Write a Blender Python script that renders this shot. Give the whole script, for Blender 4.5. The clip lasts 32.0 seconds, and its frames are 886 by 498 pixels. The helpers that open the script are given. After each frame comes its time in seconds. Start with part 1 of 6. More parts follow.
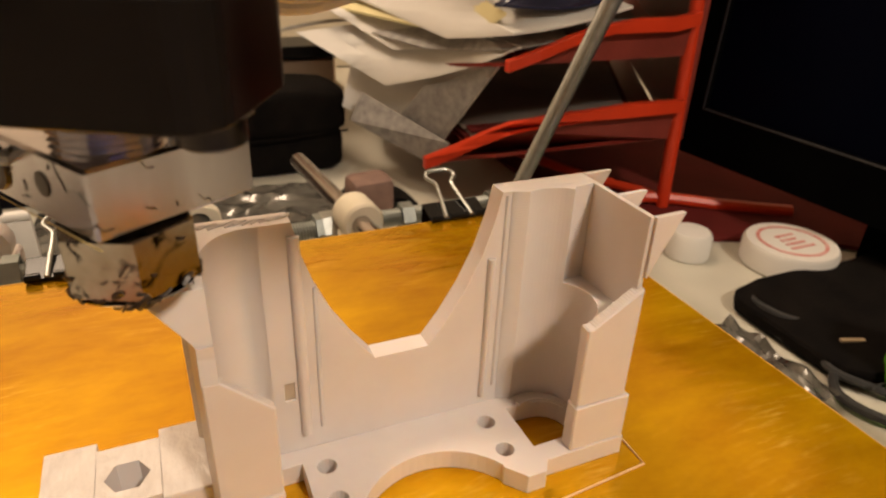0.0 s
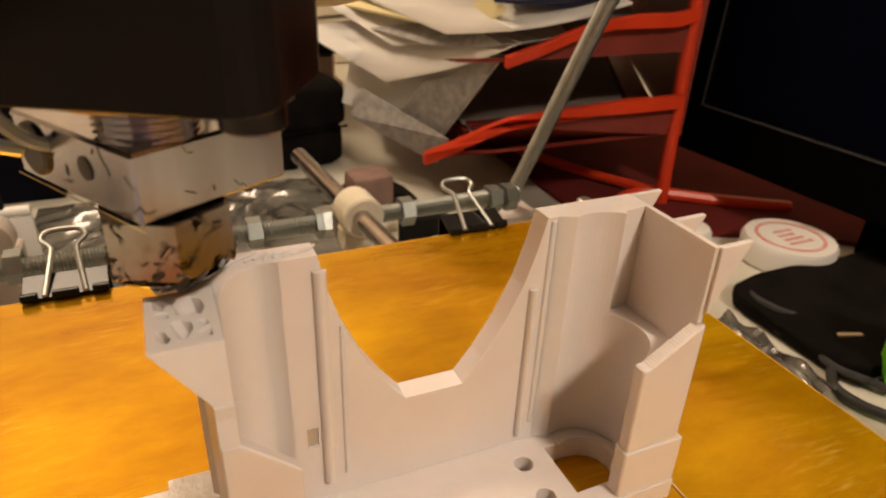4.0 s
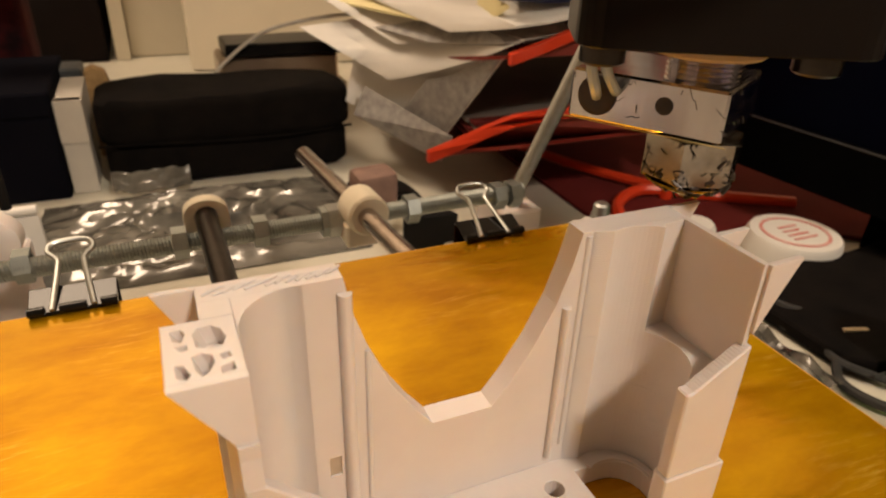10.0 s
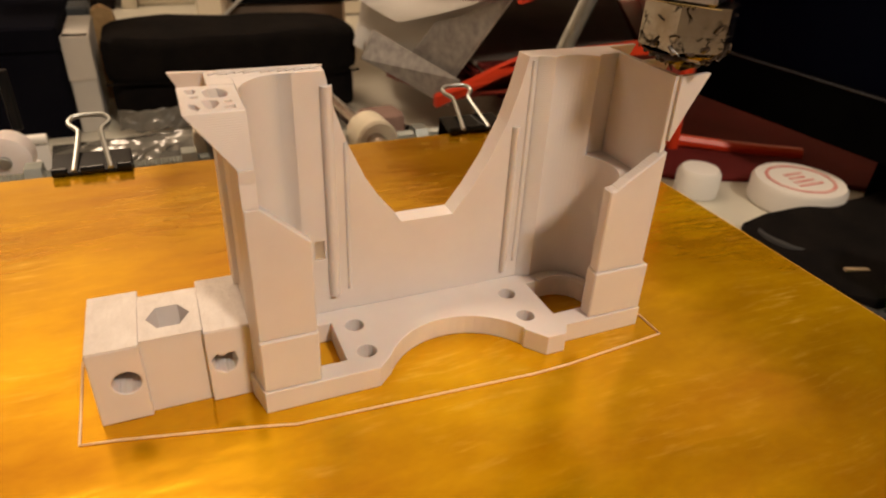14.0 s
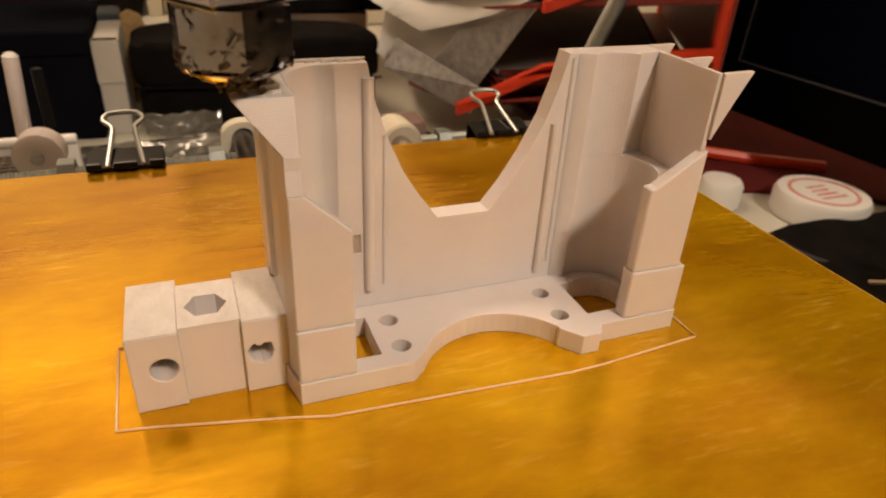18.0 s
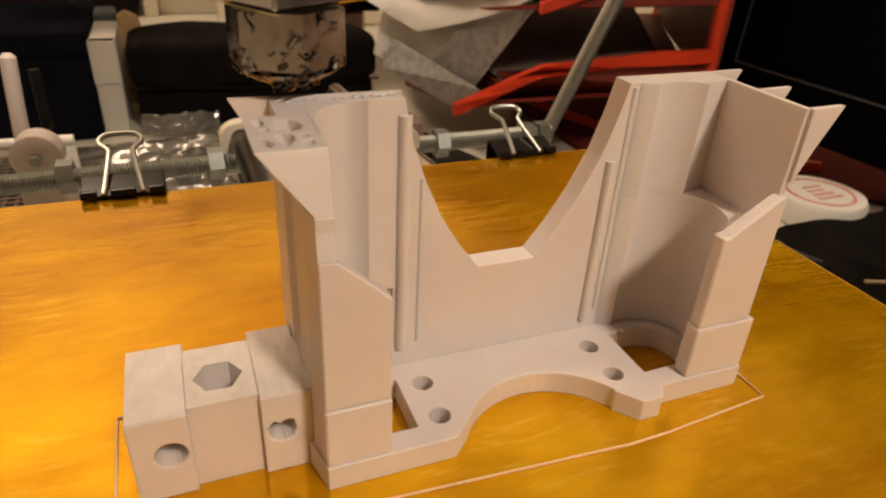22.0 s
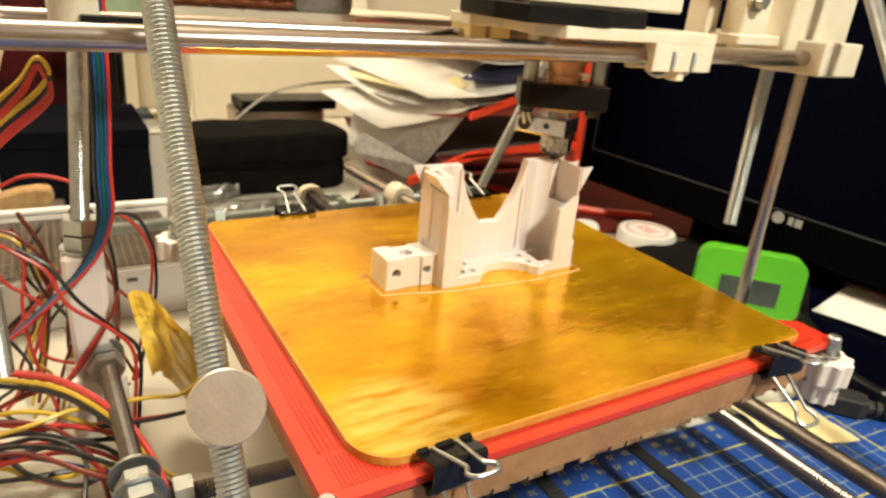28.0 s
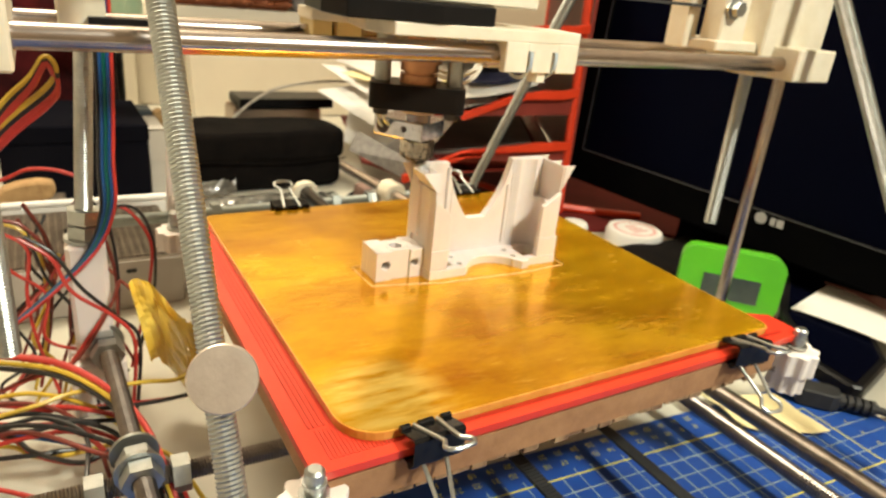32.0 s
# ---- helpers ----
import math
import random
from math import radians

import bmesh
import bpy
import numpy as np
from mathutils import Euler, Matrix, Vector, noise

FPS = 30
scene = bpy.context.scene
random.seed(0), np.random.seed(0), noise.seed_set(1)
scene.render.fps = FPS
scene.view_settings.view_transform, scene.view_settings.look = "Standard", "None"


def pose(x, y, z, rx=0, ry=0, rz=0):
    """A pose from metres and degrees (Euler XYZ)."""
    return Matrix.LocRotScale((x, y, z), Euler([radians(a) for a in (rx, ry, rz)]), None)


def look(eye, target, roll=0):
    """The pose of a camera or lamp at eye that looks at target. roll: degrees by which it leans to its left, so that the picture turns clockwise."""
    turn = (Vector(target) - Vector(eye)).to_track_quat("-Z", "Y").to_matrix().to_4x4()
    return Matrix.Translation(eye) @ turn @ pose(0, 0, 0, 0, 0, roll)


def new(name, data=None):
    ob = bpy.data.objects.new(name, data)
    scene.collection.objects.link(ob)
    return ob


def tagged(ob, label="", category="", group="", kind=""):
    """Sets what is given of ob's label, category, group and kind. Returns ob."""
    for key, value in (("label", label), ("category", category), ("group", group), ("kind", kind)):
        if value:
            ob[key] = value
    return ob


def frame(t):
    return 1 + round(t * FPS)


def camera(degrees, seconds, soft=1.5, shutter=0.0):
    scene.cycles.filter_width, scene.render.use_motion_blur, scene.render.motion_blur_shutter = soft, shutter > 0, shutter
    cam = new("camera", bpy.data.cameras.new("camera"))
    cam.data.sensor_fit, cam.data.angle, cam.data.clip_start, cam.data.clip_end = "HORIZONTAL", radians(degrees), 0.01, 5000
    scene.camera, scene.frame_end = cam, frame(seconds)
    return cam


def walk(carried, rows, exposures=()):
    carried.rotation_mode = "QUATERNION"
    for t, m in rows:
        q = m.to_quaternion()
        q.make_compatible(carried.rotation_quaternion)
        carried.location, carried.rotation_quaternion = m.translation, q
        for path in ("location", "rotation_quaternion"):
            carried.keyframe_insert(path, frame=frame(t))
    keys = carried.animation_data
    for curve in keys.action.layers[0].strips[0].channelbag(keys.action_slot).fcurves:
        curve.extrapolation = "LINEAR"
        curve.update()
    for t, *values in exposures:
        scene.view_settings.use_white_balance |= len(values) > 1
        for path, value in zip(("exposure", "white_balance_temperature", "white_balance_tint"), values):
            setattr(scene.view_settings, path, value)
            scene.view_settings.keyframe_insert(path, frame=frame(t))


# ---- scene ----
M = 0.001  # everything below is written in millimetres; z = 0 is the top of the glass plate, the desk lies at z = -92
DESK = -92.0
CAMERA_ROWS = [
    (0, -23.6, -65.7, 92.7, 62.60, -2.03, -23.33), (0.5, -24.4, -66.2, 92.7, 62.64, -2.02, -23.42), (1, -25.0, -66.6, 92.2, 62.61, -2.03, -23.47),
    (1.5, -25.2, -66.7, 91.9, 62.56, -2.02, -23.47), (2, -25.4, -66.5, 91.8, 62.50, -1.95, -23.33), (2.5, -24.7, -66.4, 91.9, 62.45, -1.96, -23.31),
    (3, -23.7, -66.4, 92.2, 62.42, -2.03, -23.33), (3.5, -24.1, -66.7, 92.2, 62.40, -2.05, -23.38), (5.5, -24.9, -67.2, 92.6, 62.22, -2.13, -23.42),
    (6, -24.9, -67.2, 92.6, 62.25, -2.18, -23.45), (6.5, -24.3, -67.9, 92.4, 62.22, -2.30, -23.64), (7, -24.4, -68.2, 92.1, 62.20, -2.27, -23.67),
    (7.5, -24.7, -68.0, 92.3, 62.18, -2.10, -23.58), (8, -24.4, -67.7, 92.3, 62.21, -1.98, -23.50), (8.5, -23.8, -67.5, 92.2, 62.24, -1.86, -23.46),
    (9, -24.5, -67.0, 92.0, 62.31, -1.66, -23.33), (9.5, -25.1, -67.2, 92.2, 62.25, -1.62, -23.24), (10, -25.6, -67.6, 92.1, 62.23, -1.64, -23.30),
    (10.5, -25.6, -67.9, 92.2, 62.25, -1.67, -23.35), (11, -25.2, -68.1, 92.1, 62.31, -1.75, -23.46), (11.5, -25.1, -68.3, 92.2, 62.36, -1.79, -23.53),
    (12, -25.2, -68.4, 92.0, 62.43, -1.78, -23.62), (12.5, -24.8, -68.6, 91.5, 61.49, -2.20, -23.34), (13, -25.4, -73.6, 88.1, 61.13, -2.07, -23.47),
    (13.5, -26.5, -78.8, 81.6, 59.91, -2.01, -23.13), (14, -30.8, -77.6, 78.2, 59.62, -2.40, -22.57), (14.5, -33.7, -77.2, 75.7, 59.78, -2.88, -21.57),
    (15, -35.2, -78.8, 75.6, 60.78, -2.69, -20.75), (15.5, -36.2, -78.8, 75.6, 60.85, -2.70, -20.72), (17.5, -35.2, -78.8, 75.2, 60.68, -2.69, -20.83),
    (18, -34.7, -79.1, 75.2, 60.63, -2.74, -20.96), (18.5, -34.7, -79.5, 75.2, 60.59, -2.76, -21.08), (19, -35.5, -79.8, 75.3, 60.63, -2.75, -21.11),
    (19.5, -34.8, -79.6, 75.4, 60.69, -2.79, -21.21), (20, -35.1, -79.7, 75.6, 60.72, -2.82, -21.28), (20.5, -35.3, -79.7, 75.6, 60.73, -2.82, -21.32),
    (21, -35.2, -79.5, 75.6, 60.72, -2.83, -21.33), (21.5, -35.4, -79.2, 75.5, 60.65, -2.78, -21.26), (22, -35.7, -79.1, 75.6, 60.66, -2.83, -21.29),
    (22.5, -35.4, -79.0, 75.7, 60.71, -2.99, -21.38), (23, -36.1, -82.1, 76.1, 60.40, -3.62, -21.13), (23.5, -36.3, -85.2, 75.0, 59.67, -3.78, -21.05),
    (24, -42.6, -89.9, 76.7, 59.38, -3.61, -20.68), (24.5, -59.7, -102.3, 79.0, 58.76, -2.25, -21.99), (26.5, -164.1, -197.5, 115.1, 66.49, -4.61, -30.36),
    (27, -163.9, -211.2, 119.0, 67.08, -4.74, -29.30), (27.5, -162.0, -221.7, 120.5, 67.75, -5.34, -30.36), (28, -162.1, -229.3, 123.8, 67.90, -4.88, -29.93),
    (28.5, -161.0, -230.5, 124.3, 68.18, -5.12, -30.18), (29, -159.1, -233.5, 123.1, 68.37, -5.06, -29.70), (29.5, -161.8, -239.9, 125.7, 68.38, -5.00, -29.84),
    (30, -164.0, -243.3, 127.2, 68.38, -4.93, -29.92), (30.5, -164.1, -242.0, 126.7, 68.19, -5.07, -29.68), (31, -163.4, -243.5, 125.1, 67.80, -5.53, -29.75),
    (31.5, -164.6, -242.6, 126.5, 67.85, -5.32, -29.72), (32, -165.5, -243.8, 126.8, 67.89, -5.51, -29.96),
]
BED_ROWS = [
    (0, 17.1), (0.5, 5.6), (1, -0.5), (1.5, -3.6), (2, -1.8), (2.5, 9.9), (3, 16.1), (3.5, 9.4),
    (5.5, -2.8), (6, -2.1), (6.5, -5.1), (7, -3.4), (7.5, -2.3), (8, 2.4), (8.5, 15.6), (9, 7.3),
    (9.5, 1.1), (10, -5.3), (10.5, -4.6), (11, -5.0), (11.5, -5.0), (12, -4.9), (12.5, -2.8), (13, 2.0),
    (13.5, 7.4), (14, 14.5), (14.5, 16.5), (15, 13.7), (15.5, -1.1), (17.5, 14.9), (18, 12.6), (18.5, 12.2),
    (19, 0.4), (19.5, 7.8), (20, 3.7), (20.5, -4.6), (21, -4.5), (21.5, -1.7), (22, -5.2), (22.5, -5.4),
    (23, -3.8), (23.5, 7.6), (24, 12.3), (24.5, 6.5), (26.5, 20.6), (27, 14.8), (27.5, 5.5), (28, 0.4),
    (28.5, 1.9), (29, -1.2), (29.5, 3.7), (30, 15.6), (30.5, 1.5), (31, -2.8), (31.5, -4.3), (32, -0.0),
]
HEAD_ROWS = [
    (0, -28.7), (0.5, -22.0), (1, -11.3), (1.5, -20.3), (2, -26.4), (2.5, -30.0), (3, -25.5), (3.5, -27.1),
    (5.5, -16.3), (6, -21.5), (6.5, -22.9), (7, -9.2), (7.5, 33.5), (8, 47.8), (8.5, 55.3), (9, 49.3),
    (9.5, 50.5), (10, 52.5), (10.5, 30.8), (11, 43.4), (11.5, 38.6), (12, 32.4), (12.5, 50.5), (13, 46.7),
    (13.5, 48.1), (14, 49.8), (14.5, 1.0), (15, -21.7), (15.5, -20.9), (17.5, -27.4), (18, -28.2), (18.5, -22.4),
    (19, -23.1), (19.5, -24.4), (20, -27.7), (20.5, -16.3), (21, -14.1), (21.5, -20.9), (22, -21.9), (22.5, 19.2),
    (23, 40.1), (23.5, 52.2), (24, 60.0), (24.5, 58.0), (26.5, 52.8), (27, 52.8), (27.5, 49.6), (28, 44.2),
    (28.5, 42.4), (29, 30.8), (29.5, 3.3), (30, -23.1), (30.5, -21.5), (31, -18.9), (31.5, -21.3), (32, -25.2),
]

cam = camera(67.75, 32.0, soft=1.9, shutter=0.35)
cam.data.dof.use_dof, cam.data.dof.focus_distance, cam.data.dof.aperture_fstop = True, 0.125, 38.0
walk(cam, [(t, pose(x * M, y * M, z * M, a, b, c)) for t, x, y, z, a, b, c in CAMERA_ROWS],
     exposures=[(0, -0.58, 6500, 7), (12.5, -0.56, 6500, 7), (14.5, -0.70, 6500, 8), (22.5, -0.71, 6500, 8), (24.5, -0.06, 6300, 4), (26.5, 0.36, 5950, -4), (32, 0.34, 5700, -8)])

# ---- light: one warm room lamp, a dim room around ----
world = bpy.data.worlds.new("room_air")
world.use_nodes = True
world.node_tree.nodes["Background"].inputs[0].default_value = (1.0, 0.82, 0.62, 1)
world.node_tree.nodes["Background"].inputs[1].default_value = 0.006
scene.world = world
lamp_data = bpy.data.lights.new("desk_lamp", "AREA")
lamp_data.shape, lamp_data.size, lamp_data.energy, lamp_data.color = "DISK", 0.16, 2.6, (1.0, 0.81, 0.64)
lamp_data.spread = radians(75)
lamp = new("desk_lamp", lamp_data)
lamp.matrix_world = look((0.26, -0.74, 0.85), (0, 0, 0))
tagged(lamp, "warm round work lamp above the desk", "lamp")
room_data = bpy.data.lights.new("ceiling_light", "POINT")
room_data.shadow_soft_size, room_data.energy, room_data.color = 0.22, 51.0, (1.0, 0.74, 0.53)
room_lamp = new("ceiling_light", room_data)
room_lamp.matrix_world = look((-0.28, 0.62, 1.18), (0.0, 0.7, 0))
tagged(room_lamp, "large soft ceiling light of the room", "lamp")


# ---- materials ----
def mat(name, color, rough=0.5, metal=0.0, color2=None, scale=40.0, bump=0.0, bump_scale=300.0, stretch=None, coat=0.0,
        spec=0.5, trans=0.0, sss=0.0, rough2=None, detail=4.0, island=0.0):
    m = bpy.data.materials.new(name)
    m.use_nodes = True
    nt = m.node_tree
    p = nt.nodes["Principled BSDF"]
    p.inputs["Base Color"].default_value = (*color, 1)
    p.inputs["Roughness"].default_value = rough
    p.inputs["Metallic"].default_value = metal
    p.inputs["Coat Weight"].default_value = coat
    p.inputs["Coat Roughness"].default_value = 0.08
    p.inputs["Specular IOR Level"].default_value = spec
    p.inputs["Transmission Weight"].default_value = trans
    if sss:
        p.inputs["Subsurface Weight"].default_value = sss
        p.inputs["Subsurface Radius"].default_value = (0.002, 0.0014, 0.001)
        p.inputs["Subsurface Scale"].default_value = 1.0
    tc = nt.nodes.new("ShaderNodeTexCoord")
    mp = nt.nodes.new("ShaderNodeMapping")
    nt.links.new(tc.outputs["Object"], mp.inputs["Vector"])
    if stretch:
        mp.inputs["Scale"].default_value = stretch
    if color2 or rough2 is not None:
        n = nt.nodes.new("ShaderNodeTexNoise")
        n.inputs["Scale"].default_value = scale
        n.inputs["Detail"].default_value = detail
        n.inputs["Roughness"].default_value = 0.65
        nt.links.new(mp.outputs[0], n.inputs["Vector"])
        r = nt.nodes.new("ShaderNodeMapRange")
        r.inputs["From Min"].default_value, r.inputs["From Max"].default_value = 0.32, 0.68
        nt.links.new(n.outputs["Fac"], r.inputs["Value"])
        if color2:
            mix = nt.nodes.new("ShaderNodeMix")
            mix.data_type = "RGBA"
            mix.inputs["A"].default_value, mix.inputs["B"].default_value = (*color, 1), (*color2, 1)
            nt.links.new(r.outputs[0], mix.inputs["Factor"])
            nt.links.new(mix.outputs["Result"], p.inputs["Base Color"])
        if rough2 is not None:
            rr = nt.nodes.new("ShaderNodeMapRange")
            rr.inputs["To Min"].default_value, rr.inputs["To Max"].default_value = rough, rough2
            nt.links.new(r.outputs[0], rr.inputs["Value"])
            nt.links.new(rr.outputs[0], p.inputs["Roughness"])
    if bump:
        n2 = nt.nodes.new("ShaderNodeTexNoise")
        n2.inputs["Scale"].default_value = bump_scale
        n2.inputs["Detail"].default_value = 3.0
        nt.links.new(mp.outputs[0], n2.inputs["Vector"])
        b = nt.nodes.new("ShaderNodeBump")
        b.inputs["Strength"].default_value = bump
        b.inputs["Distance"].default_value = 0.0006
        nt.links.new(n2.outputs["Fac"], b.inputs["Height"])
        nt.links.new(b.outputs[0], p.inputs["Normal"])
    return m


def layered(m, per_metre=3300.0, strength=0.30):
    """Fine horizontal print layers as relief."""
    nt = m.node_tree
    p = nt.nodes["Principled BSDF"]
    tc = nt.nodes.new("ShaderNodeTexCoord")
    w = nt.nodes.new("ShaderNodeTexWave")
    w.bands_direction = "Z"
    w.inputs["Scale"].default_value = per_metre / 20.0 * 6.283
    w.inputs["Distortion"].default_value = 0.6
    w.inputs["Detail"].default_value = 1.0
    nt.links.new(tc.outputs["Object"], w.inputs["Vector"])
    b = nt.nodes.new("ShaderNodeBump")
    b.inputs["Strength"].default_value = strength
    b.inputs["Distance"].default_value = 0.0002
    nt.links.new(w.outputs["Fac"], b.inputs["Height"])
    nt.links.new(b.outputs[0], p.inputs["Normal"])
    return m


PLASTIC = layered(mat("white_printed_plastic", (0.71, 0.655, 0.635), 0.36, color2=(0.65, 0.59, 0.57), scale=45, sss=0.35))
def thin_plastic():
    m = mat("thin_translucent_plastic", (0.92, 0.88, 0.82), 0.6)
    nt = m.node_tree
    glow, half = nt.nodes.new("ShaderNodeBsdfTranslucent"), nt.nodes.new("ShaderNodeMixShader")
    glow.inputs["Color"].default_value, half.inputs["Fac"].default_value = (0.95, 0.90, 0.80, 1), 0.8
    nt.links.new(nt.nodes["Principled BSDF"].outputs[0], half.inputs[1])
    nt.links.new(glow.outputs[0], half.inputs[2])
    nt.links.new(half.outputs[0], nt.nodes["Material Output"].inputs["Surface"])
    return m


WEB = thin_plastic()
OFFWHITE = layered(mat("ivory_printed_plastic", (0.78, 0.73, 0.60), 0.38, color2=(0.70, 0.64, 0.50), scale=70, sss=0.08))
KNOBW = mat("white_knob_plastic", (0.82, 0.77, 0.72), 0.45, color2=(0.76, 0.71, 0.66), scale=80, bump=0.15, bump_scale=500)
YELLOWED = layered(mat("yellowed_plastic", (0.70, 0.58, 0.26), 0.4, color2=(0.62, 0.50, 0.20), scale=70))
def amber_film():
    """Glossy amber film: cloudy colour, fine wrinkles along x, pale scuffs and one scraped corner."""
    m = mat("amber_polyimide_film", (0.50, 0.195, 0.001), 0.10, 0.68, color2=(0.98, 0.57, 0.006), scale=17, rough2=0.22, stretch=(0.7, 1.5, 1), detail=6.0, coat=0.05)
    nt = m.node_tree
    p = nt.nodes["Principled BSDF"]
    p.inputs["Coat Roughness"].default_value = 0.10

    def node(kind, **values):
        n = nt.nodes.new(kind)
        for key, value in values.items():
            n.inputs[key.replace("_", " ")].default_value = value
        return n

    def wire_up(*pairs):
        for a, b in pairs:
            nt.links.new(a, b)
    src = p.inputs["Base Color"].links[0].from_socket
    tc = node("ShaderNodeTexCoord")
    obj = tc.outputs["Object"]
    # long fine wrinkles, bent by a slow warp
    warp = node("ShaderNodeTexNoise", Scale=22.0, Detail=2.0)
    bent = nt.nodes.new("ShaderNodeVectorMath")
    bent.operation = "MULTIPLY_ADD"
    bent.inputs[1].default_value = (0.010, 0.010, 0.0)
    mp = node("ShaderNodeMapping", Scale=(95.0, 640.0, 60.0), Rotation=(0, 0, 0.22))
    fine = node("ShaderNodeTexNoise", Scale=1.0, Detail=4.0, Roughness=0.6)
    mp2 = node("ShaderNodeMapping", Scale=(38.0, 120.0, 60.0), Rotation=(0, 0, -0.25))
    broad = node("ShaderNodeTexNoise", Scale=1.0, Detail=2.0)
    wire_up((obj, warp.inputs["Vector"]), (warp.outputs["Color"], bent.inputs[0]), (obj, bent.inputs[2]),
            (bent.outputs[0], mp.inputs["Vector"]), (mp.outputs[0], fine.inputs["Vector"]),
            (bent.outputs[0], mp2.inputs["Vector"]), (mp2.outputs[0], broad.inputs["Vector"]))
    # where the film is scuffed: clouds of different size
    cloud = node("ShaderNodeTexNoise", Scale=34.0, Detail=4.0, Roughness=0.65)
    where = node("ShaderNodeMapRange", From_Min=0.48, From_Max=0.72)
    ridge = node("ShaderNodeMapRange", From_Min=0.50, From_Max=0.76, To_Max=0.55)
    scuff = nt.nodes.new("ShaderNodeMath")
    scuff.operation = "MULTIPLY"
    wire_up((obj, cloud.inputs["Vector"]), (cloud.outputs["Fac"], where.inputs["Value"]), (fine.outputs["Fac"], ridge.inputs["Value"]),
            (where.outputs[0], scuff.inputs[0]), (ridge.outputs[0], scuff.inputs[1]))
    mix = nt.nodes.new("ShaderNodeMix")
    mix.data_type = "RGBA"
    mix.inputs["B"].default_value = (1.0, 0.74, 0.18, 1)
    wire_up((scuff.outputs[0], mix.inputs["Factor"]), (src, mix.inputs["A"]))
    dull = node("ShaderNodeMapRange", To_Min=0.68, To_Max=0.42)
    wire_up((scuff.outputs[0], dull.inputs["Value"]), (dull.outputs[0], p.inputs["Metallic"]))
    # scraped pale patch at the front corner
    dist = nt.nodes.new("ShaderNodeVectorMath")
    dist.operation = "DISTANCE"
    dist.inputs[1].default_value = (-0.082, -0.084, 0)
    wob = node("ShaderNodeTexNoise", Scale=130.0, Detail=4.0)
    lean = node("ShaderNodeMapping", Rotation=(0, 0, -0.5), Scale=(0.35, 1.6, 1))
    near = node("ShaderNodeMapRange", From_Min=0.026, From_Max=0.014)
    scr = node("ShaderNodeMapRange", From_Min=0.36, From_Max=0.58)
    both = nt.nodes.new("ShaderNodeMath")
    both.operation = "MULTIPLY"
    wire_up((obj, lean.inputs["Vector"]), (lean.outputs[0], wob.inputs["Vector"]), (obj, dist.inputs[0]), (dist.outputs["Value"], near.inputs["Value"]),
            (wob.outputs["Fac"], scr.inputs["Value"]), (near.outputs[0], both.inputs[0]), (scr.outputs[0], both.inputs[1]))
    patch = nt.nodes.new("ShaderNodeMix")
    patch.data_type = "RGBA"
    patch.inputs["B"].default_value = (1.0, 0.70, 0.15, 1)
    wire_up((both.outputs[0], patch.inputs["Factor"]), (mix.outputs["Result"], patch.inputs["A"]), (patch.outputs["Result"], p.inputs["Base Color"]))
    # relief: broad waves under fine wrinkles
    b1 = node("ShaderNodeBump", Strength=0.20, Distance=0.0010)
    b2 = node("ShaderNodeBump", Strength=0.10, Distance=0.0004)
    wire_up((broad.outputs["Fac"], b1.inputs["Height"]), (fine.outputs["Fac"], b2.inputs["Height"]), (b1.outputs[0], b2.inputs["Normal"]),
            (b2.outputs[0], p.inputs["Normal"]), (b1.outputs[0], p.inputs["Coat Normal"]))
    return m


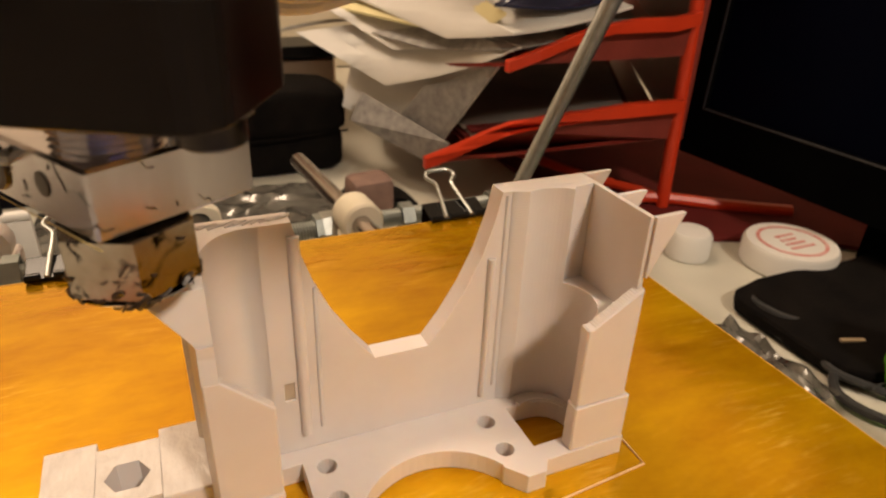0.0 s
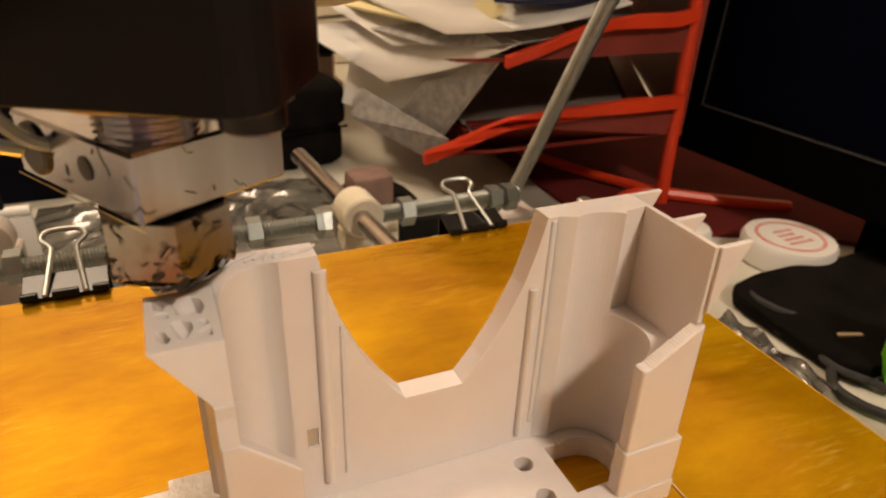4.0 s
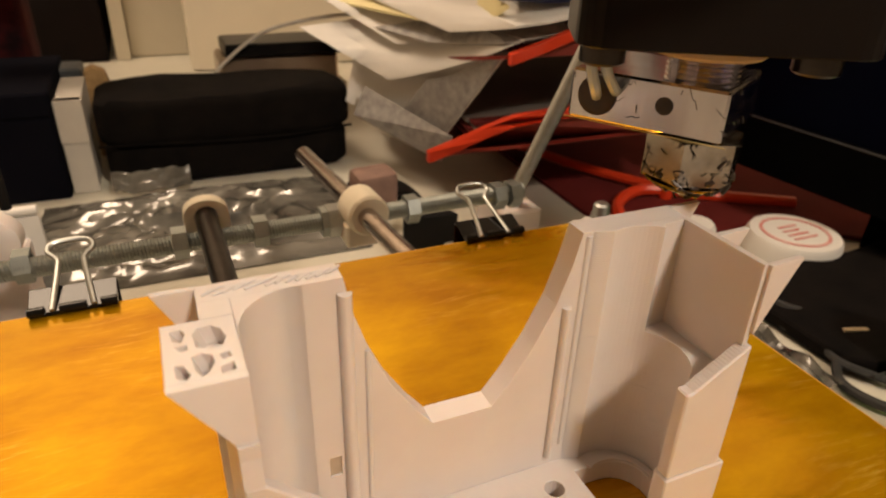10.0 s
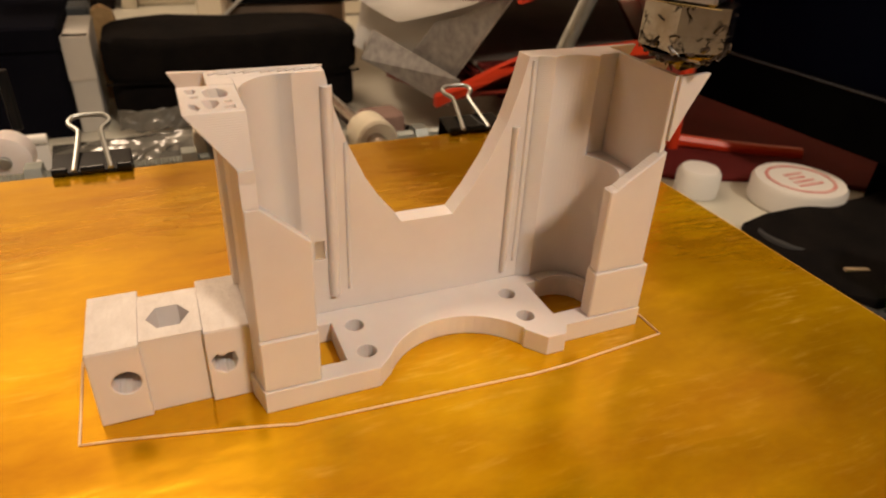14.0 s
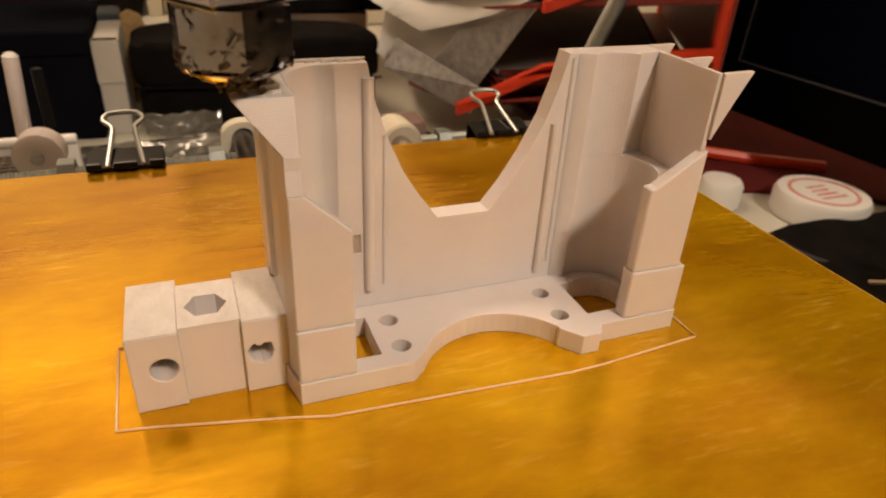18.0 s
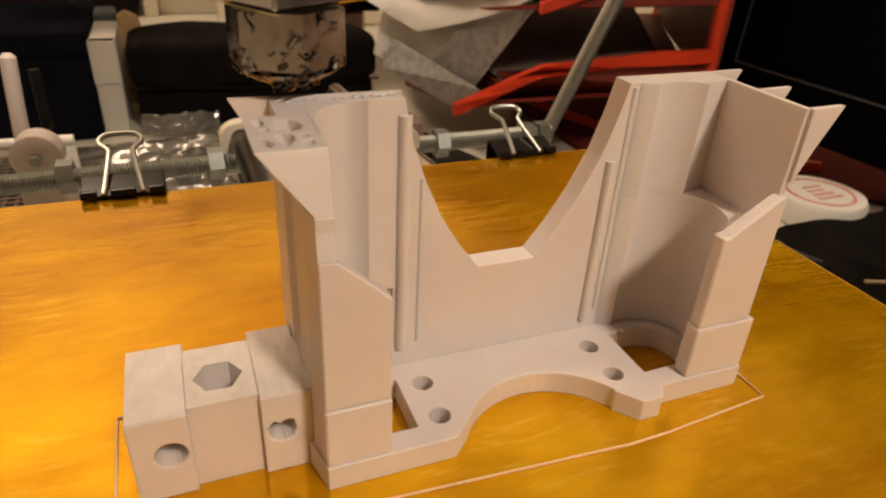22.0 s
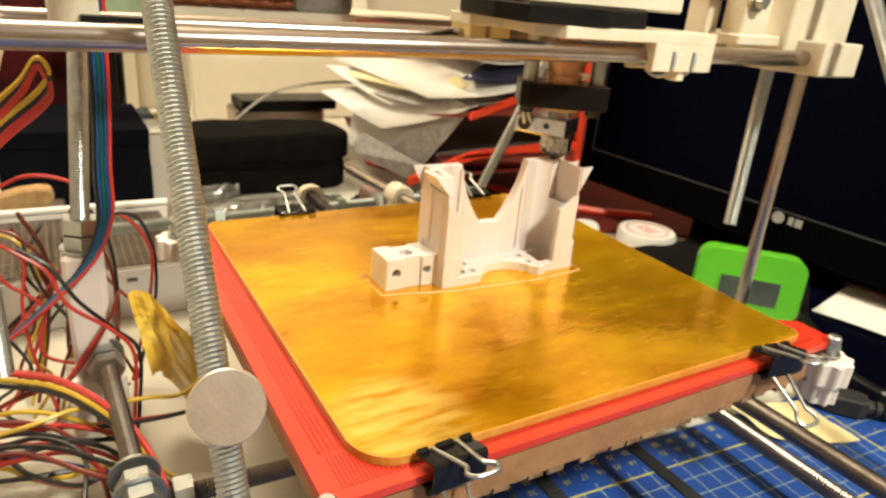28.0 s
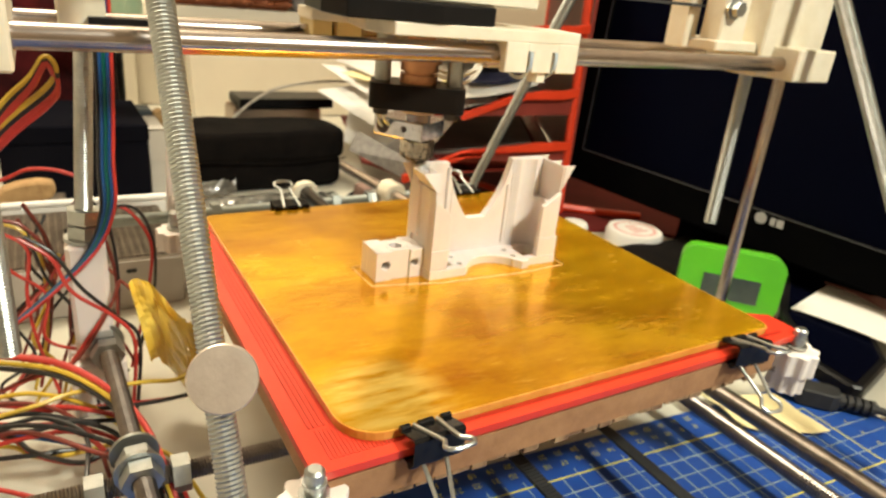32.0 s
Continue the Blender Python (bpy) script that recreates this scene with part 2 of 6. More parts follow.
def stained_metal(clean=0.45):
    """Bright metal with baked-on black and amber residue in crazed patches."""
    m = mat("stained_metal", (0.46, 0.43, 0.39), 0.14, 1.0, color2=(0.30, 0.25, 0.19), scale=160, rough2=0.24, detail=6)
    nt = m.node_tree
    p = nt.nodes["Principled BSDF"]
    src = p.inputs["Base Color"].links[0].from_socket
    tc = nt.nodes.new("ShaderNodeTexCoord")
    warp = nt.nodes.new("ShaderNodeTexNoise")
    warp.inputs["Scale"].default_value, warp.inputs["Detail"].default_value = 300.0, 4.0
    nt.links.new(tc.outputs["Object"], warp.inputs["Vector"])
    add = nt.nodes.new("ShaderNodeVectorMath")
    add.operation = "MULTIPLY_ADD"
    add.inputs[1].default_value = (0.009, 0.009, 0.006)
    nt.links.new(warp.outputs["Color"], add.inputs[0])
    nt.links.new(tc.outputs["Object"], add.inputs[2])
    cells = nt.nodes.new("ShaderNodeTexVoronoi")
    cells.feature = "DISTANCE_TO_EDGE"
    cells.inputs["Scale"].default_value = 230.0
    nt.links.new(add.outputs[0], cells.inputs["Vector"])
    crack = nt.nodes.new("ShaderNodeMapRange")
    crack.inputs["From Min"].default_value, crack.inputs["From Max"].default_value = 0.085, 0.045
    nt.links.new(cells.outputs["Distance"], crack.inputs["Value"])
    big = nt.nodes.new("ShaderNodeTexNoise")
    big.inputs["Scale"].default_value, big.inputs["Detail"].default_value = 190.0, 5.0
    nt.links.new(tc.outputs["Object"], big.inputs["Vector"])
    area = nt.nodes.new("ShaderNodeMapRange")
    area.inputs["From Min"].default_value, area.inputs["From Max"].default_value = clean, clean + 0.10
    nt.links.new(big.outputs["Fac"], area.inputs["Value"])
    both = nt.nodes.new("ShaderNodeMath")
    both.operation = "MULTIPLY"
    nt.links.new(crack.outputs[0], both.inputs[0])
    nt.links.new(area.outputs[0], both.inputs[1])
    blot = nt.nodes.new("ShaderNodeMapRange")
    blot.inputs["From Min"].default_value, blot.inputs["From Max"].default_value = clean + 0.13, clean + 0.17
    nt.links.new(big.outputs["Fac"], blot.inputs["Value"])
    top = nt.nodes.new("ShaderNodeMath")
    top.operation = "MAXIMUM"
    nt.links.new(both.outputs[0], top.inputs[0])
    nt.links.new(blot.outputs[0], top.inputs[1])
    mix = nt.nodes.new("ShaderNodeMix")
    mix.data_type = "RGBA"
    mix.inputs["B"].default_value = (0.012, 0.008, 0.006, 1)
    nt.links.new(top.outputs[0], mix.inputs["Factor"])
    nt.links.new(src, mix.inputs["A"])
    nt.links.new(mix.outputs["Result"], p.inputs["Base Color"])
    return m


AMBER = amber_film()
GLASSEDGE = mat("amber_glass_edge", (0.50, 0.24, 0.03), 0.15, color2=(0.62, 0.36, 0.08), scale=90, coat=0.5)
REDPCB = mat("red_solder_mask", (0.62, 0.045, 0.018), 0.32, color2=(0.55, 0.035, 0.015), scale=50, coat=0.2)
TRACE = mat("red_trace_relief", (0.45, 0.03, 0.012), 0.4)
BOARD = mat("brown_hardboard", (0.36, 0.20, 0.095), 0.8, color2=(0.27, 0.14, 0.065), scale=120, bump=0.3, bump_scale=500)
CHIPPED = mat("torn_cardboard", (0.42, 0.29, 0.16), 0.9, color2=(0.10, 0.05, 0.03), scale=130, bump=0.5, bump_scale=400)
ZINC = mat("zinc_plated_steel", (0.47, 0.49, 0.48), 0.40, 1.0, color2=(0.37, 0.39, 0.38), scale=150, bump=0.05, bump_scale=700)
GREYZINC = mat("greenish_grey_zinc", (0.36, 0.39, 0.38), 0.5, 1.0, color2=(0.29, 0.32, 0.31), scale=120)
CHROME = mat("polished_steel_rod", (0.50, 0.45, 0.42), 0.19, 1.0, color2=(0.40, 0.35, 0.32), scale=60, stretch=(1, 1, 1), rough2=0.27)
DULLSTEEL = mat("dull_steel", (0.27, 0.24, 0.215), 0.40, 1.0, color2=(0.18, 0.155, 0.135), scale=90)
DARKSTEEL = mat("blackened_steel", (0.07, 0.065, 0.06), 0.28, 1.0, color2=(0.045, 0.04, 0.04), scale=80)
DISC = mat("satin_nickel_disc", (0.62, 0.56, 0.50), 0.42, 0.85, color2=(0.52, 0.46, 0.41), scale=160, bump=0.08, bump_scale=900)
ALU = mat("milled_aluminium", (0.58, 0.57, 0.61), 0.15, 1.0, color2=(0.48, 0.47, 0.51), scale=90, stretch=(2, 2, 0.3), rough2=0.22, bump=0.02, bump_scale=300)
# charred residue; also the painted shade of holes and of the lid
CHAR_SHADE = mat("char_and_shade_black", (0.012, 0.008, 0.006), 0.35, color2=(0.04, 0.02, 0.01), scale=300)
BLACKP = mat("black_plastic", (0.008, 0.008, 0.008), 0.28, color2=(0.013, 0.012, 0.012), scale=50, spec=0.09)
BLACKCLIP = mat("black_enamel_steel", (0.006, 0.006, 0.006), 0.14, color2=(0.009, 0.008, 0.008), scale=80, spec=0.22)
PLATE = mat("matt_black_plate", (0.007, 0.0055, 0.005), 0.32, color2=(0.010, 0.008, 0.007), scale=60, spec=0.09)
RUBBER = mat("black_rubber", (0.018, 0.018, 0.019), 0.65, color2=(0.03, 0.03, 0.03), scale=200)
SCREEN = mat("dark_glossy_screen", (0.0012, 0.0016, 0.006), 0.22, color2=(0.0016, 0.002, 0.007), scale=6, spec=0.02)
BEZEL = mat("black_monitor_bezel", (0.0015, 0.0015, 0.002), 0.8, color2=(0.0025, 0.0025, 0.0025), scale=30, spec=0.01)
EDGEGREY = mat("dark_grey_edge", (0.05, 0.05, 0.055), 0.4, color2=(0.04, 0.04, 0.045), scale=30)
GREYINK = mat("grey_print", (0.42, 0.42, 0.42), 0.4, color2=(0.38, 0.38, 0.38), scale=80)
FABRIC = mat("black_woven_fabric", (0.004, 0.0035, 0.0035), 0.95, spec=0.08, color2=(0.009, 0.007, 0.006), scale=60, bump=0.6, bump_scale=1500)
DESKM = mat("pale_grey_desk", (0.62, 0.60, 0.51), 0.36, color2=(0.55, 0.53, 0.45), scale=14, bump=0.03, bump_scale=300)
PAPER = mat("white_paper", (0.80, 0.78, 0.74), 0.8, color2=(0.74, 0.72, 0.68), scale=18)
PAPERY = mat("yellow_paper", (0.82, 0.74, 0.42), 0.8, color2=(0.76, 0.67, 0.36), scale=18)
PAPERG = mat("grey_printed_paper", (0.27, 0.26, 0.25), 0.8, color2=(0.47, 0.455, 0.44), scale=85, stretch=(1, 2, 1.8))
INK = mat("black_ink_and_shade", (0.03, 0.03, 0.03), 0.7, color2=(0.05, 0.05, 0.05), scale=90)
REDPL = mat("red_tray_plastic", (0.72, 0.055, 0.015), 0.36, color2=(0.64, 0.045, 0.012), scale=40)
REDDARK = mat("dark_red_plastic", (0.26, 0.028, 0.016), 0.5, color2=(0.20, 0.022, 0.013), scale=40)
MAROON = mat("dark_red_shade", (0.15, 0.020, 0.018), 0.85, color2=(0.10, 0.014, 0.013), scale=12, spec=0.12)
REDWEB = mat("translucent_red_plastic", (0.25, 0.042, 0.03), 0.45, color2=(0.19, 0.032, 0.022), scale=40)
DIMPAPER = mat("dim_shade_paper", (0.22, 0.19, 0.17), 0.8, color2=(0.17, 0.145, 0.13), scale=14)
PINKSHADE = mat("rose_shade_paper", (0.45, 0.20, 0.19), 0.7, color2=(0.38, 0.15, 0.14), scale=12)
GREEN = mat("lime_plastic", (0.15, 0.56, 0.02), 0.35, color2=(0.13, 0.50, 0.02), scale=30, coat=0.2)
LCD = mat("grey_lcd", (0.05, 0.065, 0.06), 0.2, color2=(0.08, 0.10, 0.09), scale=60)
BLUEMAT = mat("blue_cutting_mat", (0.018, 0.075, 0.36), 0.55, color2=(0.014, 0.055, 0.29), scale=60, bump=0.2, bump_scale=900)
MATLINE = mat("pale_mat_print", (0.42, 0.50, 0.42), 0.6, color2=(0.36, 0.44, 0.40), scale=90)
MATYEL = mat("yellow_mat_print", (0.72, 0.66, 0.08), 0.6, color2=(0.62, 0.58, 0.08), scale=90)
DRAWER = mat("cream_painted_board", (0.80, 0.75, 0.62), 0.5, color2=(0.74, 0.69, 0.57), scale=9)
WICKER = mat("brown_wicker", (0.30, 0.10, 0.035), 0.6, color2=(0.18, 0.055, 0.02), scale=140, bump=0.4, bump_scale=300)
CORK = mat("cork", (0.44, 0.29, 0.13), 0.9, color2=(0.30, 0.18, 0.075), scale=120, bump=0.8, bump_scale=300)
MESHM = mat("galvanised_sheet", (0.34, 0.30, 0.25), 0.38, 0.9, color2=(0.20, 0.17, 0.14), scale=50)
BRONZE = mat("copper_washer", (0.60, 0.32, 0.16), 0.35, 0.9, color2=(0.48, 0.24, 0.12), scale=90)
TAN = mat("tan_insulator", (0.52, 0.41, 0.27), 0.55, color2=(0.44, 0.34, 0.22), scale=60)
TUBE = mat("milky_ptfe_tube", (0.50, 0.60, 0.70), 0.2, color2=(0.44, 0.54, 0.64), scale=90, coat=0.3)
BAG = mat("crinkled_clear_bag", (0.16, 0.155, 0.135), 0.10, color2=(0.04, 0.037, 0.032), scale=22, bump=0.6, bump_scale=45, coat=0.8, rough2=0.2, stretch=(1, 2.2, 1))
REDINK = mat("red_print", (0.62, 0.15, 0.13), 0.6, color2=(0.72, 0.42, 0.38), scale=160)
WALLM = mat("warm_wall_paint", (0.78, 0.70, 0.58), 0.85, color2=(0.74, 0.66, 0.55), scale=3)
CEILM = mat("white_ceiling_paint", (0.84, 0.80, 0.74), 0.9, color2=(0.80, 0.76, 0.70), scale=3)
DARKWALL = mat("dark_room_wall", (0.10, 0.07, 0.055), 0.9, color2=(0.07, 0.05, 0.04), scale=3)
NAVY = mat("navy_card", (0.004, 0.004, 0.007), 0.9, color2=(0.006, 0.006, 0.009), scale=20, spec=0.02)
WIRES = {}
for wire_name, wire_col in (("red", (0.46, 0.035, 0.028)), ("black", (0.015, 0.014, 0.014)), ("yellow", (0.58, 0.40, 0.035)),
                            ("blue", (0.015, 0.07, 0.24)), ("green", (0.008, 0.10, 0.085)), ("brown", (0.18, 0.03, 0.02)),
                            ("pink", (0.46, 0.07, 0.065)), ("white", (0.74, 0.70, 0.62))):
    WIRES[wire_name] = mat(wire_name + "_wire_sleeve", wire_col, 0.35, color2=tuple(c * 0.8 for c in wire_col), scale=120)


# ---- building helpers (millimetres in, metres out) ----
def thing(name, label, category, group="", kind="", at=(0, 0, 0), rz=0.0, rx=0.0, ry=0.0):
    e = new(name)
    e.empty_display_size = 0.01
    e.matrix_world = pose(at[0] * M, at[1] * M, at[2] * M, rx, ry, rz)
    return tagged(e, label, category, group, kind)


def finish(name, bm, material, smooth=False, bevel=0.0):
    bmesh.ops.recalc_face_normals(bm, faces=bm.faces)
    if bevel:
        sharp = [e for e in bm.edges if len(e.link_faces) == 2 and e.calc_face_angle(0) > 0.6]
        bmesh.ops.bevel(bm, geom=sharp, offset=bevel, segments=1, affect="EDGES", clamp_overlap=True)
    me = bpy.data.meshes.new(name)
    bm.transform(Matrix.Scale(M, 4))
    bm.to_mesh(me)
    bm.free()
    me.materials.append(material)
    if smooth:
        for p in me.polygons:
            p.use_smooth = True
        me.set_sharp_from_angle(angle=radians(38))
    return me


def part(name, bm, material, parent, label="", smooth=False, bevel=0.0):
    ob = new(name, finish(name, bm, material, smooth, bevel))
    ob.parent = parent
    return tagged(ob, label) if label else ob


def solo(name, bm, material, label, category, kind="", group="", smooth=False, bevel=0.0):
    return tagged(new(name, finish(name, bm, material, smooth, bevel)), label, category, group, kind)


def box(bm, x0, x1, y0, y1, z0, z1, m=None):
    c = [Vector((x, y, z)) for z in (z0, z1) for y in (y0, y1) for x in (x0, x1)]
    v = [bm.verts.new(m @ p if m else p) for p in c]
    for f in ((0, 1, 3, 2), (4, 5, 7, 6), (0, 1, 5, 4), (1, 3, 7, 5), (3, 2, 6, 7), (2, 0, 4, 6)):
        bm.faces.new([v[i] for i in f])
    return bm


def slab(bm, outer, holes=(), lo=0.0, hi=1.0, axis="z", m=None):
    """A flat outline with holes, made thick along an axis. axis z: (x, y); y: (x, z); x: (y, z)."""
    from mathutils.geometry import tessellate_polygon
    loops = [list(outer)] + [list(h) for h in holes]
    put = {"z": lambda a, b, c: Vector((a, b, c)), "y": lambda a, b, c: Vector((a, c, b)), "x": lambda a, b, c: Vector((c, a, b))}[axis]
    flat = [p for l in loops for p in l]
    tris = tessellate_polygon([[Vector((a, b, 0)) for a, b in l] for l in loops])
    low = [bm.verts.new(m @ put(a, b, lo) if m else put(a, b, lo)) for a, b in flat]
    top = [bm.verts.new(m @ put(a, b, hi) if m else put(a, b, hi)) for a, b in flat]
    made = []
    for t in tris:
        made.append(bm.faces.new([low[i] for i in t]))
        made.append(bm.faces.new([top[i] for i in reversed(t)]))
    s = 0
    for l in loops:
        n = len(l)
        for i in range(n):
            j = (i + 1) % n
            bm.faces.new((low[s + i], low[s + j], top[s + j], top[s + i]))
        s += n
    bmesh.ops.dissolve_limit(bm, angle_limit=0.01, verts=low + top, edges=list({e for f in made for e in f.edges}))
    return bm


def circle(cx, cy, r, n=16, a0=0.0, a1=360.0):
    full = abs(a1 - a0) >= 360
    return [(cx + r * math.cos(radians(a0 + (a1 - a0) * i / (n if full else n - 1))), cy + r * math.sin(radians(a0 + (a1 - a0) * i / (n if full else n - 1)))) for i in range(n)]


def lathe(bm, p0, p1, rings, n=16):
    """Rings of (distance along, radius) from p0 towards p1."""
    p0, p1 = Vector(p0), Vector(p1)
    q = (p1 - p0).to_track_quat("Z", "Y").to_matrix()
    rows = []
    for d, r in rings:
        rows.append([bm.verts.new(p0 + q @ Vector((r * math.cos(2 * math.pi * i / n), r * math.sin(2 * math.pi * i / n), d))) for i in range(n)])
    for a, b in zip(rows, rows[1:]):
        for i in range(n):
            bm.faces.new((a[i], a[(i + 1) % n], b[(i + 1) % n], b[i]))
    bm.faces.new(list(reversed(rows[0])))
    bm.faces.new(rows[-1])
    return bm


def rod(bm, p0, p1, r, n=16, chamfer=0.4):
    L = (Vector(p1) - Vector(p0)).length
    return lathe(bm, p0, p1, [(0, r - chamfer), (chamfer, r), (L - chamfer, r), (L, r - chamfer)], n)


def screw(bm, p0, p1, r=4.0, pitch=1.25, depth=0.42, n=14):
    """A threaded rod: one helical ridge, built as a sheared stack of rings."""
    p0, p1 = Vector(p0), Vector(p1)
    L = (p1 - p0).length
    q = (p1 - p0).to_track_quat("Z", "Y").to_matrix()
    turns = int(L / pitch)
    rows = []
    for k in range(turns * 2 + 1):
        rr = r if k % 2 == 0 else r - depth
        rows.append([bm.verts.new(p0 + q @ Vector((rr * math.cos(2 * math.pi * i / n), rr * math.sin(2 * math.pi * i / n),
                                                   min(L, max(0, k * pitch / 2 + pitch * i / n))))) for i in range(n)])
    for k in range(len(rows) - 1):
        a, b = rows[k], rows[k + 1]
        for i in range(n - 1):
            bm.faces.new((a[i], a[i + 1], b[i + 1], b[i]))
        c = rows[k + 2] if k + 2 < len(rows) else None
        d = rows[k + 3] if k + 3 < len(rows) else None
        if c and d:
            bm.faces.new((a[n - 1], c[0], d[0], b[n - 1]))
    return bm


def hexnut(bm, p, axis, af=13.0, h=6.5, hole=4.0):
    p, q = Vector(p), Vector(axis).to_track_quat("Z", "Y").to_matrix().to_4x4()
    m = Matrix.Translation(p) @ q
    slab(bm, circle(0, 0, af / 2 / math.cos(math.pi / 6), 6), [circle(0, 0, hole, 12)], -h / 2, h / 2, "z", m)
    return bm


def washer(bm, p, axis, r=8.0, h=1.6, hole=4.2):
    p, q = Vector(p), Vector(axis).to_track_quat("Z", "Y").to_matrix().to_4x4()
    slab(bm, circle(0, 0, r, 20), [circle(0, 0, hole, 12)], -h / 2, h / 2, "z", Matrix.Translation(p) @ q)
    return bm


def spline(points, steps=8):
    """Catmull-Rom through the points."""
    pts = [Vector(p) for p in points]
    pts = [2 * pts[0] - pts[1]] + pts + [2 * pts[-1] - pts[-2]]
    out = []
    for i in range(1, len(pts) - 2):
        a, b, c, d = pts[i - 1:i + 3]
        for s in range(steps):
            t = s / steps
            out.append(0.5 * ((2 * b) + (c - a) * t + (2 * a - 5 * b + 4 * c - d) * t * t + (3 * b - a - 3 * c + d) * t ** 3))
    out.append(pts[-2])
    return out


def tube(bm, points, r, n=7, steps=8):
    """A round wire along a smooth line."""
    pts = spline(points, steps) if steps else [Vector(p) for p in points]
    up = Vector((0.13, 0.21, 0.97))
    rows = []
    for i, p in enumerate(pts):
        d = (pts[min(i + 1, len(pts) - 1)] - pts[max(i - 1, 0)]).normalized()
        if abs(d.dot(up)) > 0.95:
            up = Vector((0.97, 0.13, 0.21))
        s = d.cross(up).normalized()
        u = s.cross(d).normalized()
        up = u
        rows.append([bm.verts.new(p + (s * math.cos(2 * math.pi * k / n) + u * math.sin(2 * math.pi * k / n)) * r) for k in range(n)])
    for a, b in zip(rows, rows[1:]):
        for k in range(n):
            bm.faces.new((a[k], a[(k + 1) % n], b[(k + 1) % n], b[k]))
    bm.faces.new(list(reversed(rows[0])))
    bm.faces.new(rows[-1])
    return bm


def sheet(bm, fn, nu, nv, thick=0.4):
    """A bent sheet with thickness from a function of (u, v)."""
    top = [[bm.verts.new(fn(i / nu, j / nv)) for j in range(nv + 1)] for i in range(nu + 1)]
    low = [[bm.verts.new(Vector(fn(i / nu, j / nv)) - Vector((0, 0, thick))) for j in range(nv + 1)] for i in range(nu + 1)]
    for i in range(nu):
        for j in range(nv):
            bm.faces.new((top[i][j], top[i + 1][j], top[i + 1][j + 1], top[i][j + 1]))
            bm.faces.new((low[i][j], low[i][j + 1], low[i + 1][j + 1], low[i + 1][j]))
    for i in range(nu):
        bm.faces.new((top[i][0], low[i][0], low[i + 1][0], top[i + 1][0]))
        bm.faces.new((top[i][nv], top[i + 1][nv], low[i + 1][nv], low[i][nv]))
    for j in range(nv):
        bm.faces.new((top[0][j], top[0][j + 1], low[0][j + 1], low[0][j]))
        bm.faces.new((top[nu][j], low[nu][j], low[nu][j + 1], top[nu][j + 1]))
    return bm


B = bmesh.new
MOVES_WITH_BED = []


# ---- the setting: desk, room ----
def room():
    bm = box(B(), -900, 1300, -700, 1200, DESK - 30, DESK)
    solo("desk_top", bm, DESKM, "pale grey desk top, worn and cluttered", "desk", kind="structure", bevel=2)
    # unseen room shell; the east wall stands near to brighten the film's reflections
    for name, args in (("floor", (-1900, 1380, -2300, 1500, -860, -840)), ("ceiling", (-1900, 1380, -2300, 1500, 1500, 1520)),
                       ("wall_north", (-1880, 1360, 1480, 1500, -840, 1500)), ("wall_south", (-1880, 1360, -2300, -2280, -840, 1500)),
                       ("wall_west", (-1900, -1880, -2280, 1480, -840, 1500)), ("wall_east", (1360, 1380, -2280, 1480, -840, 1500))):
        solo(name, box(B(), *args), DARKWALL if name == "floor" else CEILM if name == "ceiling" else WALLM, "plain painted " + name.split("_")[0] + " of the unseen room, added to bounce light", name.split("_")[0], kind="structure")


